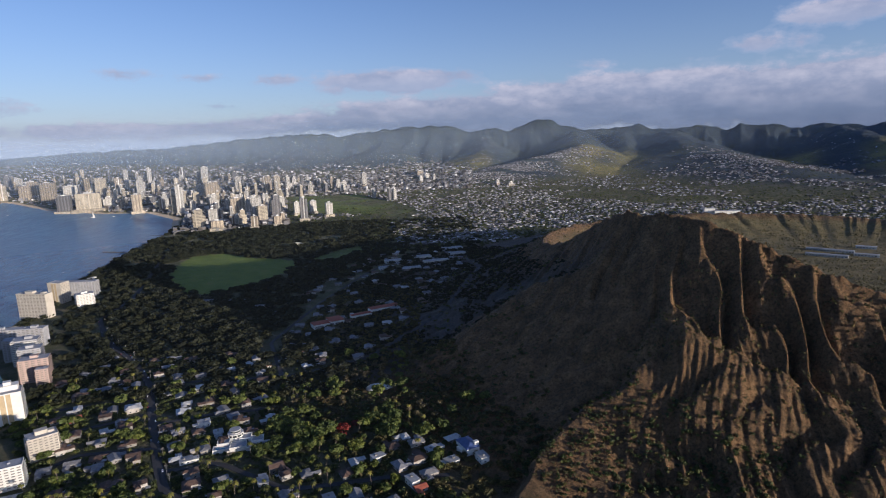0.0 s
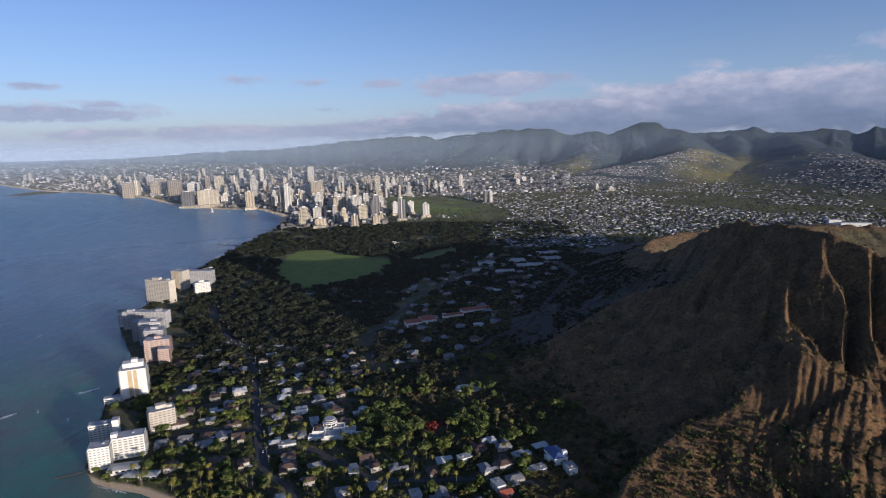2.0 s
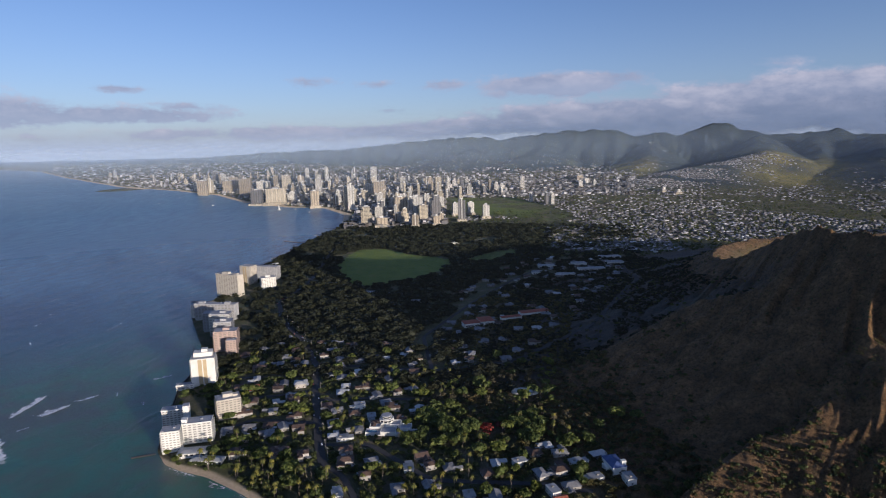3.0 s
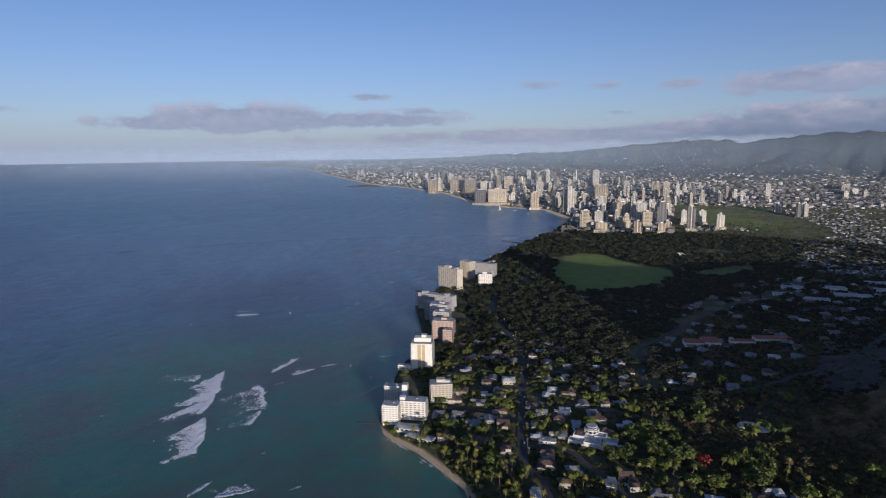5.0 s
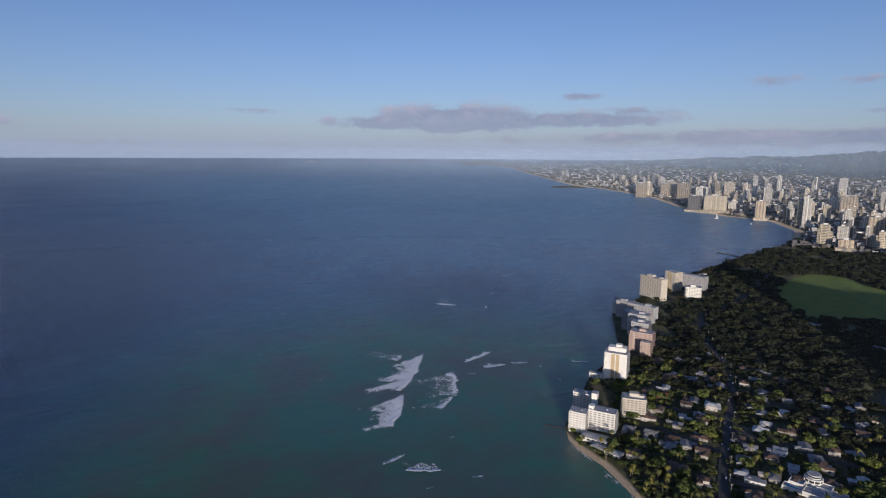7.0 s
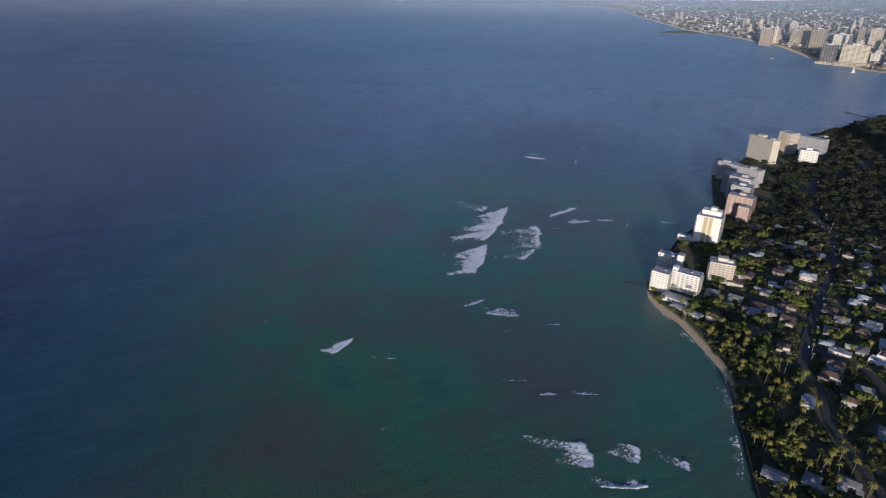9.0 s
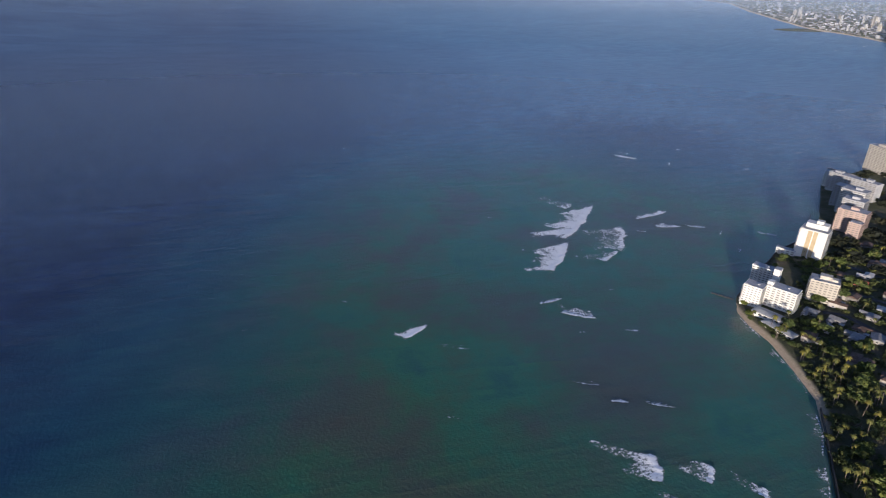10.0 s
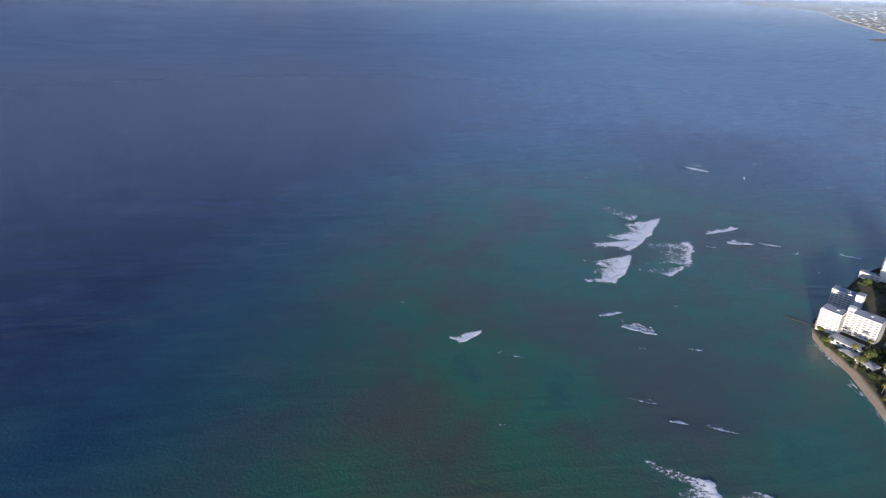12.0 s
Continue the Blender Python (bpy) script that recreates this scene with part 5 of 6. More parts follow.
forest("slope_trees", xs[forest_green], ys[forest_green], RNG.uniform(4, 8, forest_green.sum()), wood_foliage, "green scrub trees on the lower crater slopes", 4, 10, 0.19, 10)
forest("crater_scrub", xs, ys, RNG.uniform(1.4, 4.6, len(xs)), scrub_leaves, "dry olive scrub dotted over brown slopes", 3, 6, 0.22, 9, 1.1)
# trees on the shaded west flank, with the shade-darkened leaves
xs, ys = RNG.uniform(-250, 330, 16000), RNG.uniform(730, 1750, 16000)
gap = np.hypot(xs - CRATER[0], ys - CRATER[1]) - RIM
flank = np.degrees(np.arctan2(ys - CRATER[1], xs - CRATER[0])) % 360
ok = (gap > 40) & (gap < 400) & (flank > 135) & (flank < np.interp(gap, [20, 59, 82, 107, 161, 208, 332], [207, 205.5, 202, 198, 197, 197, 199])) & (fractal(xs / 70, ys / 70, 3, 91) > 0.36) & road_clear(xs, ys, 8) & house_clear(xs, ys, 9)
xs, ys = xs[ok], ys[ok]
forest("flank_trees", xs, ys, RNG.uniform(5, 10, len(xs)), shade_dark_foliage, "low trees on the shaded crater flank, in shade-darkened green", 4, 8, 0.2, 14, 0.6)
# town trees further off
n = 14000
az, inv = np.radians(RNG.uniform(-40, 42, n)), RNG.uniform(1 / 6200, 1 / 1750, n)
xs, ys = -np.sin(az) / inv, np.cos(az) / inv
ok = (shore_distance(xs, ys) > 40) & ~in_polygon(xs, ys, PARK_LAWN) & (~in_polygon(xs, ys, GOLF) | (fractal(xs / 160, ys / 160, 3, 83) > 0.47)) & (np.hypot(xs - CRATER[0], ys - CRATER[1]) > RIM + 350) & ~((xs < -250) & (ys < 2350) & (xs > -1200))
xs, ys = xs[ok], ys[ok]
forest("town_trees", xs, ys, RNG.uniform(8, 17, len(xs)), wood_foliage, "street trees among far houses", 3, 6, 0.16, 12)
# ---- city towers ----


def facade(name, wall, glass, cell=5.2, storey=4.6, gap=0.8, wear=0.2, shaft=0.62):
    """Window cells between wall strips, for towers too far off to tell their panes apart."""
    m = material(name, wall, 0.7)
    tc = m.node_tree.nodes.new("ShaderNodeTexCoord")
    sep = m.node_tree.nodes.new("ShaderNodeSeparateXYZ")
    add = m.node_tree.nodes.new("ShaderNodeMath")
    com = m.node_tree.nodes.new("ShaderNodeCombineXYZ")
    link(m, tc.outputs["Object"], sep.inputs[0])
    link(m, sep.outputs["X"], add.inputs[0])
    link(m, sep.outputs["Y"], add.inputs[1])
    link(m, add.outputs[0], com.inputs["X"])
    link(m, sep.outputs["Z"], com.inputs["Y"])
    br = m.node_tree.nodes.new("ShaderNodeTexBrick")
    br.offset = 0.0
    for key, value in (("Scale", 1.0), ("Mortar Size", gap), ("Brick Width", cell), ("Row Height", storey), ("Mortar Smooth", 0.1)):
        br.inputs[key].default_value = value
    br.inputs["Color1"].default_value = (*glass, 1)
    br.inputs["Color2"].default_value = (*[v * 1.6 for v in glass], 1)
    br.inputs["Mortar"].default_value = (*wall, 1)
    link(m, com.outputs[0], br.inputs["Vector"])
    bays = m.node_tree.nodes.new("ShaderNodeTexWave")
    bays.inputs["Scale"].default_value, bays.inputs["Distortion"].default_value = 0.021, 0.0
    link(m, com.outputs[0], bays.inputs["Vector"])
    # the dark of recessed bays that aren't built, put into the colour as stripes
    painted_bays = ramp(m, bays.outputs["Fac"], [(0.3, (shaft, shaft, shaft)), (0.42, (1.08, 1.08, 1.06))])
    info = m.node_tree.nodes.new("ShaderNodeObjectInfo")
    own = ramp(m, info.outputs["Random"], [(0.0, (0.72, 0.7, 0.66)), (0.5, (0.95, 0.93, 0.9)), (1.0, (1.08, 1.04, 0.98))])
    dirt = ramp(m, noise_of(m, 0.06, 5, 0.6, (1, 1, 0.3)), [(0.3, (1 - wear,) * 3), (0.7, (1, 1, 1))])
    colour(m, mix(m, 1.0, mix(m, 1.0, mix(m, 1.0, br.outputs["Color"], painted_bays, "MULTIPLY"), own, "MULTIPLY"), dirt, "MULTIPLY"))
    return m


FACADES = [facade("tan_facade", (0.46, 0.4, 0.31), (0.14, 0.125, 0.1)), facade("white_facade", (0.56, 0.56, 0.53), (0.16, 0.16, 0.15), 6.4, 4.8, 1.0, 0.2, 0.85),
           facade("dark_facade", (0.2, 0.2, 0.21), (0.05, 0.055, 0.065), 4.0, 4.6, 0.7), facade("cream_facade", (0.54, 0.49, 0.38), (0.14, 0.13, 0.11), 24.0, 6.0, 1.6, 0.2, 0.95)]
TOWER_LABEL = ["tan high-rise hotel tower", "white high-rise apartment tower", "dark or shade-darkened high-rise tower", "cream high-rise tower with balconies"]


def tower(x, y, w, h, tone, turn, d=None, shape=0, ground_z=4.0):
    s = float(drawn_in(math.hypot(x, y)))
    X, Y, Z = [float(v) for v in warp(x, y, ground_z)]
    root = thing("tower_building", Matrix.LocRotScale((X, Y, Z), Euler((0, 0, radians(turn))), (s, s, s)), TOWER_LABEL[tone] + " in the city", "building", "city towers")
    wall, d = FACADES[tone], d or max(16, w * 0.45)
    if shape == 0:
        part("body", boxes((-w / 2, w / 2, -d / 2, d / 2, -12, h)), wall, root)
    elif shape == 1:
        part("body", boxes((-w * 0.5, -w * 0.06, -d / 2, d / 2, -12, h)), wall, root)
        part("wing", boxes((w * 0.06, w * 0.5, -d / 2 + 2, d / 2 + 2, -12, h * 0.94)), wall, root)
        part("core", boxes((-w * 0.06, w * 0.06, -d / 2 + 3, d / 2 - 1, -12, h + 4)), white_wall, root)
    elif shape == 2:
        part("body", boxes((-w * 0.3, w * 0.3, -d / 2, d / 2, -12, h)), wall, root)
        for k, sx in enumerate((-1, 1)):
            part("wing", boxes((min(sx * w * 0.3, sx * w * 0.5), max(sx * w * 0.3, sx * w * 0.5), -d / 2 + 3, d / 2 - 3, -12, h * (0.82 - 0.12 * k))), wall, root)
    else:
        bm = bmesh.new()
        bmesh.ops.create_cone(bm, cap_ends=True, segments=18, radius1=w / 2, radius2=w / 2, depth=h + 12, matrix=Matrix.Translation((0, 0, (h - 12) / 2)))
        part("body", bm, wall, root)
    part("penthouse", boxes((-w * 0.16, w * 0.14, -d * 0.28, d * 0.25, h + 0.2, h + 5)), white_wall, root)
    if s > 0.72:
        part("roof", boxes((-w * 0.3, w * 0.3, -d / 2 + 0.6, d / 2 - 0.6, h, h + 0.7)), roof_felt, root)
    if w > 24 and s > 0.75:
        part("podium", boxes((-w * 0.7, w * 0.65, -d * 0.9, d * 0.75, -12, 11)), FACADES[3], root)


# rows one and two are one hotel; the dark facade imitates its shaded wing
TOWERS_A = [(-2113, 3257, 70, 97, 2), (-2011, 3315, 125, 98, 3), (-1640, 3124, 50, 100, 0), (-1542, 3240, 38, 90, 1), (-1369, 2973, 28, 132, 3),
            (-1316, 2926, 36, 149, 1), (-1419, 3363, 34, 80, 3), (-1147, 2932, 44, 100, 1), (-1022, 2889, 66, 82, 0), (-971, 3015, 64, 76, 1),
            (-787, 2536, 42, 76, 3), (-752, 2640, 46, 110, 2), (-694, 2771, 26, 64, 1), (-610, 2560, 32, 103, 2), (-626, 2816, 32, 63, 1),
            (-1003, 2386, 50, 84, 3)]
TOWERS_B = [(-960, 2420, 34, 80, 1), (-894, 2460, 22, 45, 0), (-868, 2450, 22, 50, 1), (-838, 2430, 32, 72, 3), (-918, 2350, 48, 40, 0),
            (-761, 2340, 28, 56, 0), (-687, 2407, 28, 44, 0), (-1114, 3011, 30, 63, 1), (-1527, 3859, 65, 105, 0), (-2697, 4008, 90, 127, 0),
            (-3133, 4489, 75, 112, 0), (-2842, 4473, 100, 77, 1), (-2664, 4575, 78, 120, 3), (-2560, 4640, 56, 117, 0), (-2847, 4704, 42, 115, 0),
            (-2286, 4444, 60, 124, 1), (-2242, 5565, 60, 150, 1), (-2843, 6450, 64, 117, 2)]
TOWERS_C = [(-1529, 4403, 44, 108, 1), (-1240, 4195, 44, 119, 0), (-1176, 4193, 44, 119, 3), (-1098, 4189, 24, 114, 1), (-1665, 4031, 48, 77, 1),
            (-1590, 4118, 48, 93, 0), (-3400, 6329, 45, 117, 1), (-2895, 5820, 40, 150, 1), (-3838, 5324, 60, 103, 1), (-4351, 5879, 68, 113, 2),
            (-3067, 3982, 80, 117, 0), (-3138, 4174, 50, 114, 3), (-2960, 4150, 70, 102, 0), (-1958, 3424, 60, 65, 1), (-1779, 3561, 50, 46, 2)]
TOWERS_D = [(-1510, 3137, 32, 70, 0), (-583, 4452, 30, 104, 1), (-300, 3348, 24, 69, 2), (-270, 3352, 22, 65, 1), (-522, 2683, 32, 66, 1),
            (-818, 4366, 26, 83, 0), (-760, 4305, 30, 69, 1), (-845, 4233, 22, 65, 0), (-406, 3517, 20, 49, 1), (-157, 4589, 30, 49, 1),
            (-758, 4566, 42, 43, 1), (-122, 4974, 46, 45, 1), (-53, 4733, 22, 43, 1), (-196, 5440, 65, 42, 0), (485, 4042, 36, 26, 1), (399, 4127, 26, 34, 1)]
stood = []
for i, (x, y, w, h, tone) in enumerate(TOWERS_A + TOWERS_B + TOWERS_C + TOWERS_D):
    shape = (0, 1, 0, 2)[i % 4] if w < 90 else 0
    tower(x, y, w, h, tone, 28 + (i * 37 % 25) - 12, shape=shape, ground_z=on_ground(x, y))
    stood.append((x, y))
tries = 0
while len(stood) < 270 and tries < 9000:
    tries += 1
    inv = RNG.uniform(1 / 9500, 1 / 2550)
    az = radians(RNG.uniform(9, 45))
    x, y = -math.sin(az) / inv, math.cos(az) / inv
    sd = float(shore_distance(np.array([x]), np.array([y]))[0])
    r = 1 / inv
    if spur_height(np.array([x]), np.array([y]))[0] > 20 or r * math.cos(az) > 8800 or sd < 70 or sd > 1500 + 0.1 * r or (r < 3900 and math.degrees(az) < 15) or in_polygon(np.array([x]), np.array([y]), GOLF)[0]:
        continue
    if min(math.hypot(x - a, y - b) for a, b in stood) < 55 + r * 0.006:
        continue
    h = RNG.uniform(22, 62) if RNG.uniform() < 0.7 else RNG.uniform(62, 105)
    tower(x, y, RNG.uniform(15, 34) * (1 + (r - 2500) / 16000), h, (0, 1, 1, 3, 3, 2)[RNG.randint(0, 6)], 28 + RNG.uniform(-15, 15) + 90 * RNG.randint(0, 2), shape=RNG.randint(0, 3), ground_z=on_ground(x, y))
    stood.append((x, y))

# ---- low town: joined small buildings ----


def low_town(name, xs, ys, w, d, h, rise, mat, label, turn):
    """Walls and hip roofs of many small buildings, joined."""
    n = len(xs)
    zs = ground(xs, ys)
    c, s = np.cos(turn), np.sin(turn)
    lo = np.array([(-1, -1), (1, -1), (1, 1), (-1, 1)]) * 0.5
    P = np.zeros((n, 14, 3))
    P[:, :4, :2] = P[:, 4:8, :2] = lo
    P[:, 8:12, :2] = lo * 1.1
    P[:, 12, 0], P[:, 13, 0] = -0.22, 0.22
    X, Y = P[..., 0] * w[:, None], P[..., 1] * d[:, None]
    Z = np.zeros((n, 14))
    Z[:, :4] = -4
    Z[:, 4:8] = h[:, None]
    Z[:, 8:12] = h[:, None] - 0.1
    Z[:, 12:] = (h + rise)[:, None]
    x, y, z = warp(X * c[:, None] - Y * s[:, None] + xs[:, None], X * s[:, None] + Y * c[:, None] + ys[:, None], Z + zs[:, None])
    v = np.stack([x, y, z], -1).reshape(-1, 3)
    f = np.array([(0, 1, 5, 4), (1, 2, 6, 5), (2, 3, 7, 6), (3, 0, 4, 7), (8, 9, 13, 12), (10, 11, 12, 13), (9, 10, 13, 13), (11, 8, 12, 12)])
    quads = [tuple(q + 14 * i) if q[2] != q[3] else tuple(q[:3] + 14 * i) for i in range(n) for q in f]
    me = bpy.data.meshes.new(name)
    me.from_pydata(v.tolist(), [], quads)
    me.materials.append(mat)
    return tagged(new(name, me), label, "houses", kind="stuff")


town_mat = islands("town_walls_and_roofs", [(0.0, (0.07, 0.06, 0.05)), (0.35, (0.12, 0.115, 0.11)), (0.62, (0.2, 0.195, 0.19)), (0.85, (0.36, 0.355, 0.35)), (1.0, (0.72, 0.71, 0.69))], 0.05, 0.2)
n = 13500
az = RNG.uniform(-40, 13, n)
inv = RNG.uniform(1 / 5200, 1 / 1850, n)
xs, ys = -np.sin(np.radians(az)) / inv, np.cos(np.radians(az)) / inv
up = np.where(1 / inv > 3300, spur_height(xs, ys), 0)
ok = (shore_distance(xs, ys) > 60) & ~in_polygon(xs, ys, PARK_LAWN) & ~in_polygon(xs, ys, GOLF) & (np.hypot(xs - CRATER[0], ys - CRATER[1]) > RIM + 360)
ok &= ~((xs < -130 - 0.12 * (ys - 1700)) & (ys < 2480)) & (fractal(xs / 420, ys / 420, 3, 51) > 0.33) & ((up < 8) | (fractal(xs / 300, ys / 300, 2, 5) > 0.42))
xs, ys = xs[ok], ys[ok]
# rows of houses up the ridges
for (pts, half), count, reach in ((SPURS[0], 3800, 0.55), (SPURS[1], 3600, 0.6), (SPURS[5], 700, 0.6), (SPURS[2], 260, 0.3)):
    flat = np.array([away(a, r) for a, r, z in pts[:3]])
    f = RNG.uniform(0, 1.98, count)
    seg = np.minimum(f.astype(int), len(flat) - 2)
    fr = np.clip(f - seg, 0, 1)[:, None]
    c = flat[seg] * (1 - fr) + flat[seg + 1] * fr
    hx, hy = c[:, 0] + RNG.normal(0, half * reach * 0.5, count), c[:, 1] + RNG.normal(0, half * reach * 0.5, count)
    good = (fractal(hx / 240, hy / 240, 3, 61) > 0.4)
    xs, ys = np.concatenate([xs, hx[good]]), np.concatenate([ys, hy[good]])
n = 3400
az, inv = RNG.uniform(-2, 27, n), RNG.uniform(1 / 11500, 1 / 5600, n)
hx, hy = -np.sin(np.radians(az)) / inv, np.cos(np.radians(az)) / inv
hz = ground(hx, hy)
good = (shore_distance(hx, hy) > 900) & (hz < 230) & (fractal(hx / 700, hy / 700, 3, 63) > 0.4)
xs, ys = np.concatenate([xs, hx[good]]), np.concatenate([ys, hy[good]])
k = len(xs)
low_town("town_houses", xs, ys, RNG.uniform(6.5, 12, k) * (1 + np.hypot(xs, ys) / 14000), RNG.uniform(6, 9, k) * (1 + np.hypot(xs, ys) / 14000), RNG.uniform(2.4, 4.6, k), RNG.uniform(1, 2.4, k), town_mat,
         "pale roofs of close-set far houses", np.radians(20 + RNG.uniform(-10, 10, k) + 90 * RNG.randint(0, 2, k)))
n = 17000
az = RNG.uniform(-3, 49, n)
inv = RNG.uniform(1 / 20000, 1 / 2500, n)
xs, ys = -np.sin(np.radians(az)) / inv, np.cos(np.radians(az)) / inv
ok = (shore_distance(xs, ys) > 45) & ~in_polygon(xs, ys, GOLF) & ~in_polygon(xs, ys, PARK_LAWN)
ok &= (ground(xs, ys) < 60) & ((az > 15) | (1 / inv > 3900))
xs, ys = xs[ok], ys[ok]
k = len(xs)
far = 1 + np.hypot(xs, ys) / 9000
low_town("city_blocks", xs, ys, RNG.uniform(8, 21, k) * far, RNG.uniform(8, 15, k) * far, RNG.uniform(4, 12, k) * RNG.choice([1, 1, 1, 2.0], k), RNG.uniform(0.2, 0.8, k), town_mat,
         "low pale city blocks between towers", np.radians(28 + RNG.uniform(-10, 10, k) + 90 * RNG.randint(0, 2, k)))

# ---- single larger buildings ----


def hall(x, y, turn, w, d, h, label, roof="f", z=None):
    s = float(drawn_in(math.hypot(x, y)))
    X, Y, Z = [float(v) for v in warp(x, y, on_ground(x, y) if z is None else z)]
    root = thing("hall_building", Matrix.LocRotScale((X, Y, Z), Euler((0, 0, radians(turn))), (s, s, s)), label, "building")
    part("wall", boxes((-w / 2, w / 2, -d / 2, d / 2, -4, h)), white_wall, root)
    bm = bmesh.new()
    hip_roof(bm, -w / 2, w / 2, -d / 2, d / 2, h, 1.2)
    part("roof", bm, ROOF[roof], root)
    for i in range(int(w / 6)):
        windows_on(root, [(-w / 2 + 2 + i * 6, -w / 2 + 5.5 + i * 6, -d / 2 - 0.08, -d / 2 + 0.08, 1, min(h - 0.8, 3))])


for x, y, w, d, h in ((-133, 1586, 60, 22, 7), (-60, 1610, 50, 24, 8), (-20, 1545, 70, 20, 6), (28, 1730, 60, 26, 7), (-81, 1470, 44, 18, 6), (-150, 1500, 40, 18, 6), (40, 1640, 46, 22, 7)):
    hall(x, y, 18, w, d, h, "long school hall with a pale roof")
for x, y, w, d in ((850, 1258, 80, 14), (905, 1300, 60, 12), (930, 1246, 46, 12), (990, 1330, 40, 12), (870, 1330, 36, 10)):
    hall(x, y, -38, w, d, 5, "low building on the crater floor with a pale roof")
hall(1136, 2298, -8, 95, 24, 22, "large white hospital block beyond the crater")
hall(1080, 2330, -8, 40, 24, 30, "white hospital tower beyond the crater")
hall(-438, 512, 22, 32, 15, 4, "low beach club house with a pale grey roof")
hall(-412, 502, 10, 36, 11, 3.5, "long low beach house with a pale roof")
hall(-985, 1610, 62, 44, 9, 5, "long low white beach pavilion")
hall(-940, 1465, 75, 95, 9, 7, "pale concrete swimming stadium on the shore")
for x, y in ((-520, 1240), (-455, 1235), (-380, 1180), (-330, 1130)):
    hall(x, y, 12, 34, 10, 4, "park pavilion with a dark roof", "g")
for x, y, w, d in ((-223, 1029, 46, 22), (-205, 1040, 26, 30), (-119, 1094, 60, 18), (-160, 1062, 40, 12)):
    hall(x, y, 30, w, d, 7, "long white institute building with a red tile roof", "r")
shell = thing("band_shell", pose(-487, 1920, 4, 0, 0, 20), "white arched open-air band shell in the park", "stage")
bm = bmesh.new()
bmesh.ops.create_uvsphere(bm, u_segments=20, v_segments=10, radius=1, matrix=Matrix.Diagonal((19, 14, 13, 1)))
bmesh.ops.delete(bm, geom=[f for f in bm.faces if f.calc_center_median().y < -1 or f.calc_center_median().z < 0], context="FACES")
bmesh.ops.solidify(bm, geom=bm.faces[:], thickness=0.8)
part("shell", bm, white_wall, shell)
part("stage_floor", boxes((-16, 16, -12, 10, -1, 1.2)), concrete, shell)

# ---- sea walls, groynes and jetties ----


def groyne(a, b, width, label, mat=lava_rock, top=1.6):
    a, b = Vector(a), Vector(b)
    root = thing("groyne", pose(a.x, a.y, 0, 0, 0, math.degrees(math.atan2((b - a).y, (b - a).x))), label, "groyne")
    n = max(3, int((b - a).length / 4))
    bm = bmesh.new()
    rs = random.Random(int(a.x))
    for i in range(n):
        x = (i + 0.5) * (b - a).length / n
        for s in (-1, 1):
            box(bm, x - 2.4, x + 2.4, s * width * 0.28 - width * 0.3, s * width * 0.28 + width * 0.3, -4, top * rs.uniform(0.7, 1.1), 0.6)
    part("rocks", bm, mat, root)
    if width > 4:
        part("walkway", boxes((0, (b - a).length, -width * 0.2, width * 0.2, top - 0.6, top + 0.35)), concrete, root)


groyne((-1040, 1905), (-1155, 1940), 9, "long dark stone groyne with a concrete walkway")
groyne((-1070, 2270), (-1160, 2283), 10, "stone groyne running into the bay")
groyne((-1190, 2590), (-1275, 2583), 10, "stone groyne beside the beach")
groyne((-845, 1108), (-905, 1098), 5, "narrow grey concrete jetty over the reef", concrete)
groyne((-485, 506), (-506, 491), 2.5, "old short stone jetty at the point", lava_rock, 0.9)
for pts, nm in (([(-120, 290), (-194, 349), (-241, 390), (-275, 419), (-300, 440)], "seawall_1"), ([(-488, 512), (-512, 548), (-545, 600), (-588, 668), (-612, 735), (-690, 830)], "seawall_2")):
    vs, fs = [], []
    for i, p in enumerate(pts):
        t = (Vector(pts[min(i + 1, len(pts) - 1)]) - Vector(pts[max(i - 1, 0)])).normalized()
        for o, z in ((-3.0, -3), (-1.6, 1.6), (-1.5, 2.6), (-0.6, 2.6), (-0.5, -1)):
            vs.append((p[0] + t.y * -o, p[1] - t.x * -o, z))
    for i in range(len(pts) - 1):
        for k in range(4):
            fs.append((i * 5 + k, i * 5 + k + 1, i * 5 + k + 6, i * 5 + k + 5))
    tagged(mesh_object(nm, vs, fs, lava_rock), "dark lava stone sea wall along the shore", "wall", kind="structure")

# ---- surf ----
foam_mat = material("foam", (0.88, 0.89, 0.87), 0.7)
m = foam_mat
lace = ramp(m, mix(m, 0.5, noise_of(m, 0.42, 7, 0.75), noise_of(m, 0.2, 6, 0.7, (2.4, 0.8, 1))), [(0.32, (0, 0, 0)), (0.68, (1, 1, 1))])
coarse = noise_of(m, 0.07, 4, 0.6)
cover = m.node_tree.nodes.new("ShaderNodeMath")
cover.operation = "ADD"
link(m, lace, cover.inputs[0])
link(m, attribute(m, "foam"), cover.inputs[1])
cover2 = m.node_tree.nodes.new("ShaderNodeMath")
cover2.operation = "MULTIPLY_ADD"
cover2.inputs[1].default_value, cover2.inputs[2].default_value = 0.6, -0.3
link(m, coarse, cover2.inputs[0])
total = m.node_tree.nodes.new("ShaderNodeMath")
total.operation = "ADD"
link(m, cover.outputs[0], total.inputs[0])
link(m, cover2.outputs[0], total.inputs[1])
alpha = ramp(m, total.outputs[0], [(0.6, (0, 0, 0)), (0.78, (0.25, 0.25, 0.25)), (0.92, (0.75, 0.75, 0.75)), (1.0, (0.95, 0.95, 0.95))])
link(m, alpha, m.node_tree.nodes["Principled BSDF"].inputs["Alpha"])


